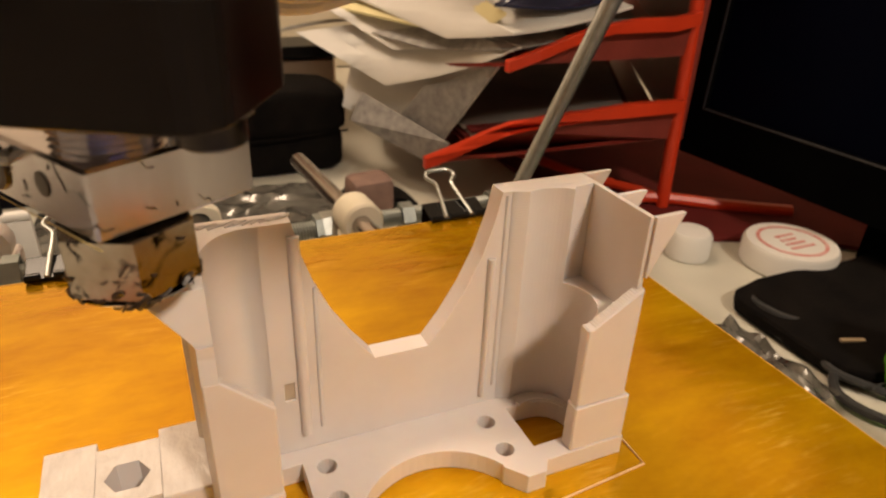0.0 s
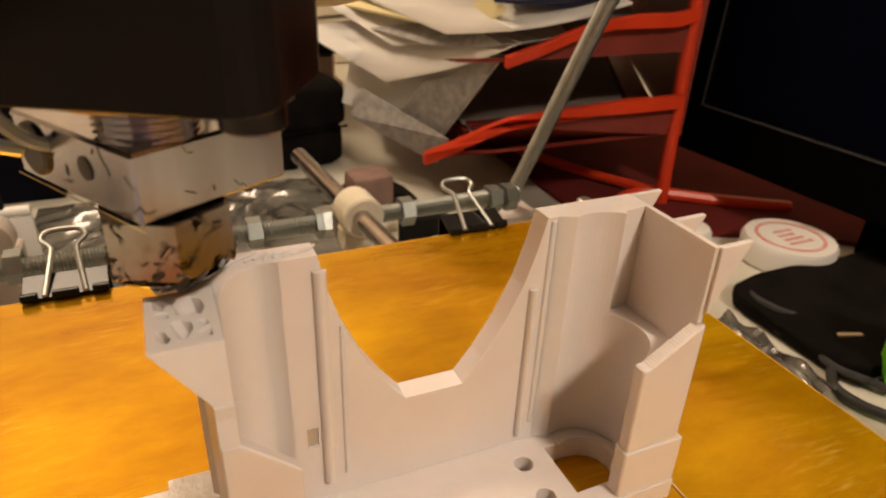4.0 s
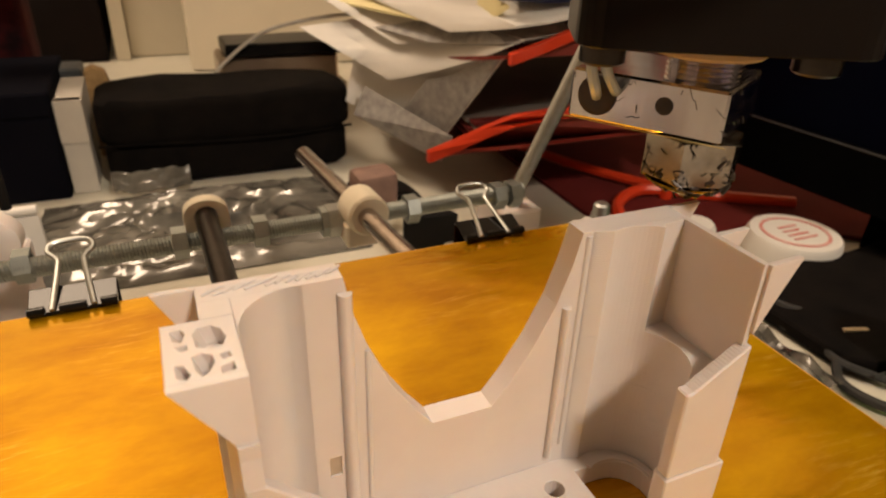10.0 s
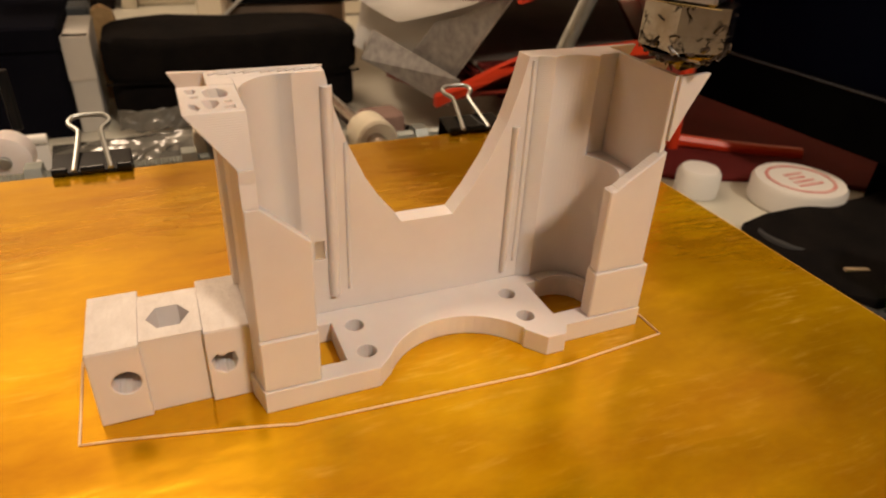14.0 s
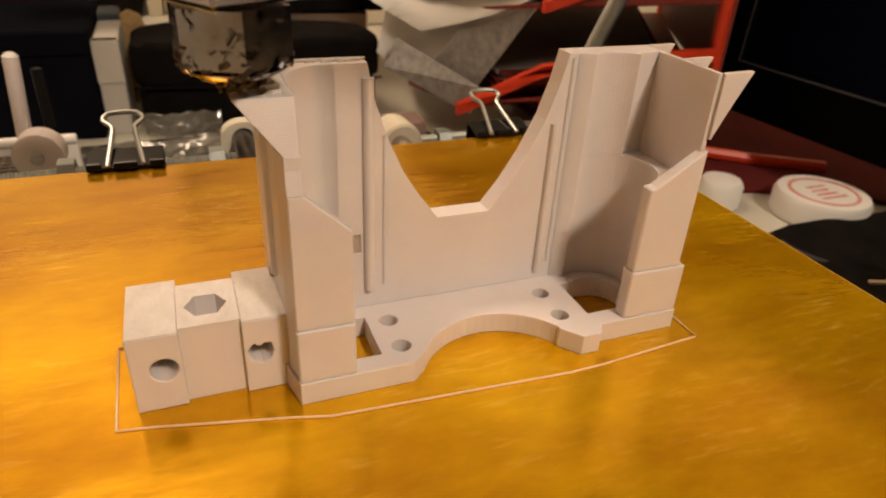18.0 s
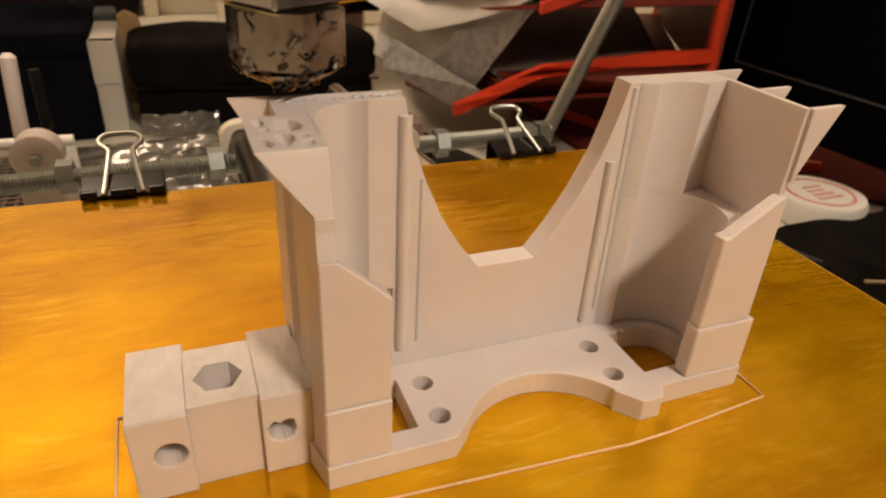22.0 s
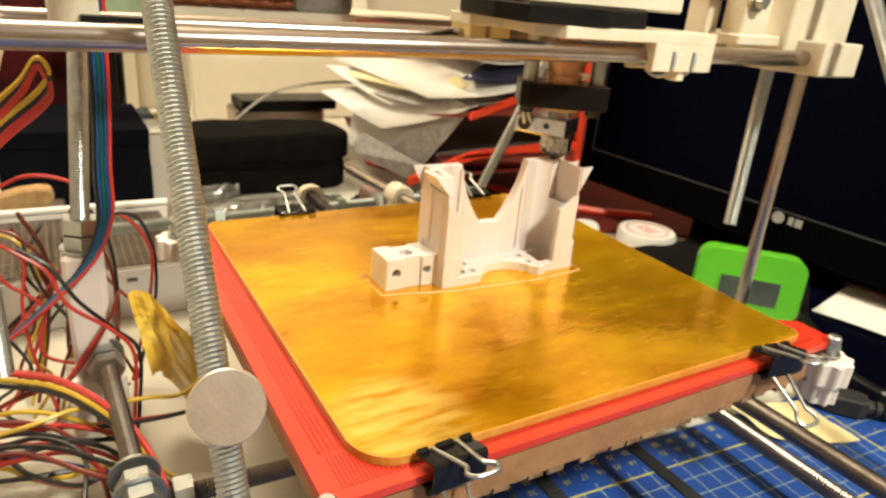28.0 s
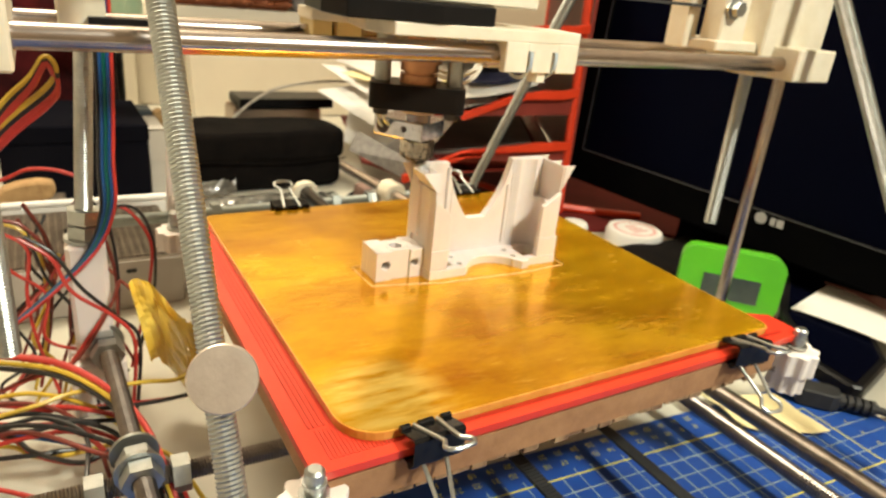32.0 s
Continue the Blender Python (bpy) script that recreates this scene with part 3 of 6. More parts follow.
# ---- the moving bed ----
def print_bed():
    bed = thing("heated_bed", "heated print bed, amber film on glass over red board", "print bed")
    MOVES_WITH_BED.append(bed)
    r = 14.0
    corners = [(-100 + r, -100 + r, 180, 270), (100 - r, -100 + r, 270, 360), (100 - r, 100 - r, 0, 90), (-100 + r, 100 - r, 90, 180)]
    outline = []
    for cx, cy, a, b in corners:
        rr = r if (cx < 0 and cy < 0) else 5
        sx, sy = (1 if cx > 0 else -1), (1 if cy > 0 else -1)
        outline += circle(sx * (100 - rr), sy * (100 - rr), rr, 9 if rr > 5 else 4, a, b)
    glass = part("glass_plate", slab(B(), outline, (), -3.0, -0.12), GLASSEDGE, bed, "glass plate with amber edge")
    inner = [(x * 0.995, y * 0.995) for x, y in outline]
    film = part("film_layer", slab(B(), inner, (), -0.12, 0.0), AMBER, bed, "scuffed amber polyimide film")
    # heater board, drawn inwards round the glass, with a frame of fine ridges
    pcb = part("heater_board", slab(B(), [(-113, -106), (116, -106), (116, -88), (101.2, -80), (101.2, 102.5), (-113, 102.5)], (), -6.0, -3.2), REDPCB, bed, "red heater board")
    bm = B()
    for k in range(26):
        box(bm, -106.5 + k * 1.25, -105.9 + k * 1.25, -101.5, -88, -3.2, -2.95)
    tagged(part("trace_field", bm, TRACE, pcb), kind="stuff")
    bm = B()
    for k in range(4):
        box(bm, -107.8 + k * 1.6, -107.0 + k * 1.6, -86, 102, -3.2, -2.95)
        box(bm, -70, 106, -101.9 + k * 0.45, -101.7 + k * 0.45, -3.2, -2.95)
    part("trace_frame", bm, TRACE, pcb)
    # wooden carrier under the board with a torn lower edge
    part("carrier_board", box(B(), -110.5, 100.5, -105.2, 101.5, -18.5, -7.5), BOARD, bed, "brown hardboard carrier")
    rng = random.Random(4)
    bm = B()
    for k in range(30):
        x = -100 + k * 7
        h = rng.uniform(0.8, 2.6)
        box(bm, x, x + rng.uniform(5.5, 7.2), -104 + rng.uniform(-1.6, 0.4), -92, -18.7 - h, -18.5)
    part("torn_edge", bm, CHIPPED, bed, "torn cardboard layer under the carrier")
    for sx, sy in ((-1, -1), (1, -1), (-1, 1), (1, 1)):
        x, y = (-113 if sx < 0 else 112.5), (-106.5 if sy < 0 else 110)
        star = []
        for i in range(60):
            a = 2 * math.pi * i / 60
            rr = 9.6 + 0.9 * math.cos(9 * a)
            star.append((x + rr * math.cos(a), y + rr * math.sin(a)))
        knob = part("levelling_knob", slab(B(), star, (), -20.5, -10.0), KNOBW, bed, "white ribbed levelling knob", bevel=0.5)
        if sx > 0 and sy < 0:
            part("lower_knob", slab(B(), [(x + (px - x) * 0.78, y + (py - y) * 0.78) for px, py in star], (), -30, -21), KNOBW, bed, "smaller white ribbed knob")
        bm = lathe(B(), (x, y, -10), (x, y, 4), [(0, 1.5), (1, 1.5), (1, 4.4), (2.2, 4.4), (2.2, 2.9), (4.6, 2.9), (4.6, 3.5), (5.8, 3.5), (5.8, 2.9), (9.2, 2.9), (10.0, 2.0)], 18)
        part("bolt", bm, ZINC, knob, "shiny steel bolt with washer", smooth=True)
    return bed


def binder_clip(at, rz, up, tilt_up, tilt_low, width=25.0):
    """Origin at the grip edge; y points away from the bed. up: the handles' lift in degrees."""
    c = thing("binder_clip", "black steel binder clip with wire handles clamping the glass", "binder clip", "binder clips on the bed", at=at, rz=rz)
    w = width / 2
    bm = B()
    # springy body: a bent strip, open towards the bed (-y)
    prof = [(-2.0, 1.1), (6.4, 3.6), (7.6, 2.8), (7.6, -5.8), (6.4, -6.8), (-2.0, -7.2), (-2.0, -6.4), (6.0, -5.9), (6.8, -5.4), (6.8, 2.2), (6.0, 2.6), (-2.0, 0.1)]
    slab(bm, prof, (), -w, w, "x")
    part("clip_body", bm, BLACKCLIP, c, bevel=0.2)
    for s, z in ((1, 1.5), (-1, -7.0)):
        bm = B()
        for x0, x1 in ((-w, -w * 0.62), (-w * 0.30, w * 0.30), (w * 0.62, w)):
            rod(bm, (x0, -1.6 if s > 0 else 5.0, z), (x1, -1.6 if s > 0 else 5.0, z), 1.25, 10, 0.2)
        part("hinge_roll", bm, BLACKCLIP, c, smooth=True)
        lift = tilt_up if s > 0 else tilt_low
        d = Vector((0, math.cos(radians(lift)), math.sin(radians(lift))))
        base = Vector((0, -1.6 if s > 0 else 5.0, z))
        half = [(0.46, 0.0), (0.45, 1.0), (0.30, 13.5), (0.34, 16.0), (0.52, 18.4), (0.46, 20.6), (0.24, 21.6)]
        pts = [base + Vector((-w * k, 0, 0)) + d * r for k, r in half] + [base + Vector((w * k, 0, 0)) + d * r for k, r in reversed(half)]
        part("wire_handle", tube(B(), pts, 0.75, 8, 5), ZINC, c, "bright bent wire handle", smooth=True)
    MOVES_WITH_BED.append(c)
    return c


def printed_bracket():
    """The white part being printed: a base with an arched front, two open towers and a V-notched wall."""
    t = thing("printed_bracket", "white half-finished printed bracket with two open towers on the glass", "printed part")
    MOVES_WITH_BED.append(t)
    # base plate, arched in front, with bolt holes and two D-shaped openings
    arch = [(10.8 + 15.4 * math.cos(radians(a)), -16.3 + 15.9 * math.sin(radians(a))) for a in list(range(152, 31, -6))]
    outer = [(-23.8, -9.8), (-4.6, -9.8)] + arch[1:] + [(23.8, -8.6), (26.8, -12.2), (30.5, -12.2), (32, -9.9), (48.8, -9.8), (48.8, 12.6), (-25.2, 12.6), (-25.2, -4)]
    d_r = [(31.4, -6.0)] + circle(37, -0.6, 5.6, 9, -70, 90) + [(31.4, 5.2)]
    d_l = [(22 - x, y) for x, y in reversed(d_r)]
    holes = [circle(x, y, 1.75, 16) for x in (-5.5, 26.0) for y in (3.1, -4.7)] + [d_r, d_l]
    part("base_plate", slab(B(), outer, holes, 0.02, 4.2), PLASTIC, t, bevel=0.25)
    # back wall with the deep notch; two narrow slots
    notch = [(5.4, 21.1), (2.2, 25.2), (-1.2, 30.6), (-4.2, 37.2), (-6.3, 43.5), (-7.6, 49.7)]
    right = [(15.6, 21.1), (19.0, 25.6), (22.4, 31.2), (25.6, 38.0), (27.6, 44.4), (28.8, 49.7)]
    outline = [(-25.2, 4.22), (47.4, 4.22), (47.4, 49.7)] + list(reversed(right)) + notch + [(-25.2, 49.7)]
    slots = [[(-10.8, 15.8), (-9.0, 15.8), (-9.0, 19.6), (-10.8, 19.6)], [(31.0, 15.4), (32.2, 15.4), (32.2, 19.6), (31.0, 19.6)]]
    part("back_wall", slab(B(), outline, slots, 8.6, 12.6, "y"), PLASTIC, t, bevel=0.3)
    # webs added to the open slots to catch light from behind
    for (x0, z0), (x1, z1) in ((slots[0][0], slots[0][2]), (slots[1][0], slots[1][2])):
        part("slot_glow_web", box(B(), x0 + 0.02, x1 - 0.02, 9.0, 9.3, z0 + 0.02, z1 - 0.02), WEB, t, "added translucent layer that makes the open slot look bright")

    # rounded guide ridges beside the bearing channels
    def ridge(name, x0, x1, z0, z1, deep):
        mid, w = (x0 + x1) / 2, (x1 - x0) / 2
        prof = [(mid - w * math.cos(radians(a)), 8.62 - deep * math.sin(radians(a))) for a in range(0, 181, 20)]
        part(name, slab(B(), prof, (), z0, z1), PLASTIC, t)
    ridge("left_guide", -8.5, -6.5, 8.2, 47.4, 1.25)
    ridge("left_guide", -5.0, -4.2, 8.6, 37.6, 0.3)
    ridge("right_guide", 26.7, 28.2, 6.2, 37.2, 1.0)
    ridge("right_guide", 29.4, 30.4, 8.2, 49.0, 0.35)

    # right tower: a round bearing pocket up to a ledge, above it a thin side wall set back behind a groove
    def rim_arc(a0, a1, step=-6):
        return [(36.4 + 7.6 * math.cos(radians(a)), 0.5 + 7.6 * math.sin(radians(a))) for a in range(a0, a1, step)]
    for name, z0, z1, xo in (("tower_foot", 4.22, 14.2, 48.6), ("tower_waist", 14.22, 19.8, 46.9), ("bearing_pocket", 19.82, 30.7, 47.5)):
        part(name, slab(B(), [(30.6, 8.57)] + rim_arc(112, -64) + [(40.2, -6.98), (xo, -6.98), (xo, 8.57)], (), z0, z1), PLASTIC, t)
    part("tower_back", slab(B(), [(30.6, 8.57)] + rim_arc(112, 44) + [(42.3, 7.0), (46.56, 7.5), (46.56, 8.57)], (), 30.72, 49.7), PLASTIC, t)
    part("side_wall", slab(B(), [(46.6, -8.3), (47.5, -8.3), (47.5, 8.57), (46.6, 8.57)], (), 30.72, 49.7), PLASTIC, t)
    wing = [(37.1, 14.1), (47.5, 14.1), (47.5, 36.9), (46.6, 36.3), (38.7, 31.1), (38.2, 30.72), (37.1, 30.72)]
    part("front_wing", slab(B(), wing, (), -9.36, -7.0, "y"), PLASTIC, t, bevel=0.25)
    part("wing_foot", slab(B(), [(36.9, -9.6), (48.7, -9.6), (48.7, -6.6), (36.9, -6.6)], (), 4.24, 14.06), PLASTIC, t, bevel=0.25)
    part("pocket_lip", slab(B(), circle(37, -0.6, 6.9, 20, -60, 118) + list(reversed(circle(37, -0.6, 5.7, 20, -60, 118))), (), 4.21, 4.7), PLASTIC, t)
    # left tower: one smooth hollow from the foot to the top
    hollow = [(-21.46, 8.58), (-12.8, 8.58)] + [(-14.4 - 7.02 * math.sin(radians(a)), 0.6 + 7.9 * math.cos(radians(a))) for a in range(0, 91, 5)] + [(-21.46, -2.5)]
    bm = slab(B(), list(reversed(hollow)), (), 4.22, 49.7)
    slab(bm, [(-23.7, -8.7), (-21.5, -8.7), (-21.5, 8.57), (-24.5, 8.57), (-24.5, -5)], (), 4.22, 17.4)
    slab(bm, [(-23.7, -8.7), (-21.5, -8.7), (-21.5, 8.57), (-25.3, 8.57), (-25.3, 3.4), (-24.5, 2.8), (-24.5, -5)], (), 17.42, 42.0)
    slab(bm, [(-25.2, 5.02), (-21.5, 5.02), (-21.5, 8.57), (-25.2, 8.57)], (), 42.02, 49.7)
    part("left_tower", bm, PLASTIC, t)
    bm = slab(B(), [(-23.75, 14.1), (-14.7, 14.1), (-14.7, 30.2), (-21.55, 36.6), (-23.75, 36.6)], (), -9.36, -7.6, "y")
    part("front_wing", bm, PLASTIC, t, bevel=0.2)
    bm = slab(B(), [(-23.75, 36.62), (-21.55, 36.62), (-21.55, 49.68), (-29.4, 49.68), (-23.75, 42.2)], (), -9.36, -8.3, "y")
    for v in bm.verts:  # the flare leans back towards the top
        v.co.y += 2.4 * (v.co.z - 36.62) / 13.06
    part("flared_front", bm, PLASTIC, t)
    part("wing_foot", slab(B(), [(-23.8, -9.6), (-14.6, -9.6), (-14.6, -6.6), (-23.8, -6.6)], (), 4.24, 14.06), PLASTIC, t, bevel=0.25)
    # thin flared fins on the outer side of both towers
    for y0 in (-8.9, 0.9, 11.5):
        part("flared_fin", slab(B(), [(47.4, 38.6), (47.6, 38.6), (50.2, 44.0), (53.3, 49.9), (47.4, 49.76)], (), y0, y0 + 0.9, "y"), PLASTIC, t)
    part("flared_fin", slab(B(), [(-25.3, 40.5), (-24.9, 49.76), (-30.2, 49.9)], (), 11.7, 12.62, "y"), PLASTIC, t)
    # hollow overhang on the left tower, flaring to the top, its sparse filling open
    part("overhang_wedge", slab(B(), [(-21.6, 42.02), (-23.7, 42.02), (-27.86, 47.2), (-21.6, 47.2)], (), -6.4, 5.0, "y"), PLASTIC, t)
    rim = [(-29.4, -5.86), (-21.55, -5.86), (-21.55, 5.0), (-29.4, 5.0)]
    cells = [[(-25.6, 3.4), (-26.2, 2.4), (-26.0, -0.2), (-24.6, -0.9), (-23.3, -0.6), (-22.8, 0.8), (-23.2, 2.6), (-24.2, 3.6)],
             [(-26.7, -1.7), (-25.6, -1.4), (-24.6, -2.0), (-24.4, -3.4), (-25.2, -5.0), (-25.8, -5.5), (-26.4, -4.2)],
             [(-28.5, 3.6), (-28.3, 1.6), (-27.4, 1.2), (-26.9, 2.8), (-27.4, 3.8)], [(-28.2, 0.6), (-27.6, -0.6), (-26.8, -0.4), (-26.9, 0.6)],
             [(-28.4, -2.6), (-27.5, -3.0), (-26.9, -4.8), (-27.4, -5.6), (-28.3, -4.8)], [(-23.9, -2.2), (-22.9, -2.0), (-22.6, -2.9), (-23.6, -3.3)],
             [(-23.9, -4.4), (-22.6, -3.9), (-22.5, -5.4), (-24.0, -5.6)]]
    bm = slab(B(), rim, cells, 47.22, 49.68)
    for v in bm.verts:
        if v.co.z < 48:
            v.co.x += (-21.55 - v.co.x) / 7.85 * 1.54
    part("infill_rim", bm, PLASTIC, t, "open honeycomb filling", bevel=0.12)
    bm = B()
    rng = random.Random(12)
    for k in range(13):  # uneven beads of the newest layer
        x = -24.5 + k * 1.25
        y = 9.6 + rng.uniform(0, 0.8)
        tube(bm, [(x, y, 49.75), (x + 1.2, y + 0.7 + rng.uniform(-0.3, 0.3), 49.85), (x + rng.uniform(2.0, 3.2), y + 1.5, 49.75)], 0.22, 5, 3)
    tagged(part("bead_layer", bm, PLASTIC, t, "loose beads of the newest layer"), kind="stuff")
    return t


def clamp_block():
    t = thing("printed_clamp", "small white printed clamp block with bolt holes beside the bracket", "printed part")
    MOVES_WITH_BED.append(t)
    top = mat("streaky_white_plastic", (0.70, 0.65, 0.61), 0.26, color2=(0.60, 0.545, 0.51), scale=230, stretch=(1.6, 0.8, 1), bump=0.7, bump_scale=420)
    for x0, x1, xh, hole in ((-48.1, -40.6, -43.3, circle(-43.3, 7.5, 2.1, 18)), (-31.4, -24.4, -28.8, [(-30.9, 8.2), (-30.2, 6.2), (-28.8, 5.4), (-27.4, 6.0), (-26.8, 7.6), (-27.2, 9.2), (-28.2, 9.3), (-29.0, 8.7), (-29.8, 9.4)])):
        part("clamp_cheek", slab(B(), [(x0, 0.02), (x1, 0.02), (x1, 13.9), (x0, 13.9)], [hole], -3.9, 6.0, "y"), PLASTIC, t, bevel=0.15)
        part("cheek_back", box(B(), x0, x1, 6.0, 11.6, 0.02, 13.9), PLASTIC, t)
        part("top_skin", box(B(), x0 + 0.1, x1 - 0.1, -3.8, 11.5, 13.9, 14.05), top, t, "streaky top layer")
    hexh = circle(-36.2, 2.6, 3.3, 6, 0)
    mid = [(-40.58, -2.9), (-31.42, -2.9), (-31.42, 9.6), (-40.58, 9.6)]
    part("clamp_bridge", slab(B(), mid, [hexh], 0.02, 13.9), PLASTIC, t)
    part("top_skin", slab(B(), mid, [hexh], 13.9, 14.03), top, t, "streaky top layer")
    return t


def skirt_line():
    pts = [(-51.6, 13.6), (-51.2, -7.0), (-46, -7.8), (-26.0, -12.2), (-20, -13.8), (22, -16.2), (30, -16.0), (51.2, -14.2), (51.3, -8.4), (50.6, 14.6), (-51.6, 14.2)]
    bm = tube(B(), [(x, y, 0.2) for x, y in pts], 0.21, 6, 0)
    ob = solo("skirt_line", bm, mat("thin_extruded_line", (0.80, 0.60, 0.40), 0.35, color2=(0.70, 0.48, 0.26), scale=150), "thin white extruded outline laid round the print on the film", "print skirt")
    MOVES_WITH_BED.append(ob)
    return ob


# ---- the print head, which slides along x ----
def print_head():
    h = thing("print_head", "hot end with dirty nozzle on a white carriage", "print head")
    y0 = 9.5
    # nozzle
    spin = Matrix.Translation((0, y0, 0)) @ Matrix.Rotation(radians(36), 4, "Z") @ Matrix.Translation((0, -y0, 0))
    bm = lathe(B(), (0, y0, 56.4), (0, y0, 61), [(0, 7.7), (4.4, 7.7)], 6)
    bm.transform(spin)
    noz = part("nozzle", bm, stained_metal(0.54), h, "polished metal nozzle with scorched streaks")
    bm = lathe(B(), (0, y0, 53.3), (0, y0, 57), [(0, 7.0), (0.6, 7.7), (3.09, 7.7)], 6)
    bm.transform(spin)
    part("nozzle_collar", bm, stained_metal(0.45), noz, "crusted lower rim of the nozzle")
    bm = lathe(B(), (0, y0, 49.75), (0, y0, 54), [(0, 0.5), (0.5, 1.1), (1.0, 2.2), (2.0, 4.4), (3.4, 6.9), (3.7, 7.1)], 18)
    part("nozzle_tip", bm, stained_metal(0.30), noz, "blackened nozzle tip", smooth=True)
    rng = random.Random(2)
    bm = B()
    for k in range(96):
        a = rng.uniform(0, 2 * math.pi)
        z = rng.uniform(51.0, 60.0) if k > 60 else rng.uniform(50.4, 55.0)
        rr = 7.7 * math.cos(math.pi / 6) / math.cos(((a - radians(36)) % (math.pi / 3)) - math.pi / 6) if z > 53.4 else 1.2 + (z - 50) * 1.70
        p = Vector((rr * math.cos(a), y0 + rr * math.sin(a), z))
        tdir = Vector((-math.sin(a), math.cos(a), rng.uniform(-1.2, 1.2))) * rng.uniform(0.25, 0.8)
        thick = rng.uniform(0.06, 0.17) if k > 60 else rng.uniform(0.14, 0.42)
        tube(bm, [p - tdir, p + Vector((math.cos(a), math.sin(a), 0)) * 0.12 + Vector((0, 0, rng.uniform(-0.4, 0.4))), p + tdir], thick, 5, 4)
    tagged(part("burnt_crust", bm, CHAR_SHADE, noz, "charred drips on the nozzle"), kind="stuff")
    # heater block, turned about the nozzle
    u, v = Vector((0.857, 0.515, 0)), Vector((-0.515, 0.857, 0))
    k0 = Vector((-2.3, y0 - 7.4, 0))
    mm = Matrix(((u.x, v.x, 0, k0.x), (u.y, v.y, 0, k0.y), (0, 0, 1, 0), (0, 0, 0, 1)))
    blk = part("heater_block", box(B(), 0, 20, 0, 25, 61.0, 69.0, mm), ALU, h, "milled aluminium heater block", bevel=0.4)
    bm = B()
    for k in range(16):
        a, b = rng.uniform(0, 25), rng.uniform(61.3, 68.6)
        if k % 3 == 0:
            a *= 18 / 23
            p = mm @ Vector((a, -0.05, b))
            d = (u * rng.uniform(-1, 1) + Vector((0, 0, rng.uniform(-0.8, 0.8)))) * rng.uniform(0.6, 2.2)
        else:
            p = mm @ Vector((-0.05, a, b))
            d = (v * rng.uniform(-1, 1) + Vector((0, 0, rng.uniform(-0.8, 0.8)))) * rng.uniform(0.6, 2.4)
        bend = Vector((0, 0, rng.uniform(-0.5, 0.5)))
        tube(bm, [p - d, p + bend, p + d * 0.4 - bend, p + d], rng.uniform(0.03, 0.09), 5, 3)
    tagged(part("scorch_film", bm, CHAR_SHADE, blk, "thin scorched streaks"), kind="stuff")
    p = mm @ Vector((-0.02, 20.2, 65.2))
    bm = lathe(B(), p, p - u, [(0, 3.3), (0.35, 3.2), (0.5, 2.6)], 20)
    part("heater_cartridge", bm, CHAR_SHADE, blk, "black end of the heater cartridge")
    # raised dark disc stands for the shade in a set screw hole
    p = mm @ Vector((-0.02, 9.2, 65.4))
    part("screw_hole_disc", lathe(B(), p, p - u, [(0, 1.4), (0.12, 1.4), (0.15, 1.0)], 14), CHAR_SHADE, blk, "dark disc standing for the shade in a set screw hole")
    part("wire_strand", rod(B(), mm @ Vector((-0.3, -1, 60.9)), mm @ Vector((-0.3, 25.5, 61.0)), 0.08, 6, 0.02), YELLOWED, blk, "thin yellow strand")
    # heat break and insulator
    bm = lathe(B(), (0, y0 + 1, 69.0), (0, y0 + 1, 75), [q for i in range(7) for q in ((i * 0.75, 5.9), (i * 0.75 + 0.38, 5.3))] + [(5.4, 5.9)], 20)
    part("heat_break", bm, ALU, h, "ringed steel heat break", smooth=False)
    part("insulator_disc", lathe(B(), (-1, y0, 73.2), (-1, y0, 76), [(0, 8.0), (0.5, 8.6), (2.28, 8.6)], 28), TAN, h, "tan insulating disc", smooth=True)
    # mount plate, set askew, with a screw at either end
    r = 4.5
    pm = Matrix.Translation((-3.4, y0 - 2.6, 0)) @ Matrix.Rotation(radians(-28.6), 4, "Z")
    rect = [q for sx, sy, a in ((1, 1, 0), (-1, 1, 90), (-1, -1, 180), (1, -1, 270)) for q in circle(sx * 15.6, sy * 6.6, r, 6, a, a + 90)]
    part("mount_plate", slab(B(), rect, (), 75.5, 86.0, "z", pm), PLATE, h, "black mounting plate", bevel=0.4)
    for x in (-15.2, 15.2):
        p = pm @ Vector((x, 0 if x < 0 else -0.6, 0))
        part("mount_bolt", lathe(B(), (p.x, p.y, 71.6), (p.x, p.y, 76), [(0, 2.9), (0.4, 3.4), (3.1, 3.4), (3.2, 3.8), (3.9, 3.8)], 20), DARKSTEEL, h, "steel cap screw", smooth=True)
        part("bolt_washer", washer(B(), (p.x, p.y, 75.0), (0, 0, 1), 4.2, 0.5, 1.5), ZINC, h, "bright steel washer")
        part("spacer", lathe(B(), (p.x, p.y, 86.02), (p.x, p.y, 107), [(0, 3.4), (20.9, 3.4)], 18), ZINC, h, "steel spacer", smooth=True)
    part("barrel", lathe(B(), (-3, y0 - 2, 86.02), (-3, y0 - 2, 106), [(0, 8), (3.6, 8), (3.6, 6.2), (5.0, 6.2), (5.0, 8), (8.2, 8), (8.4, 9.5), (11, 9.5), (11.4, 6), (19.5, 6)], 22), BRONZE, h, "brown barrel with copper flange", smooth=True)
    for dx in (0.0, 2.6):
        pts = [(-17.5 + dx, y0 + 6, 75), (-17.8 + dx, y0 + 5.4, 71), (-16.2 + dx * 1.3, y0 + 6, 67.5), (-14.0 + dx * 1.6, y0 + 8.4, 65.6)]
        part("ptfe_sleeve", tube(B(), pts, 0.85, 8, 6), TUBE, h, "milky tube over heater leads", smooth=True)
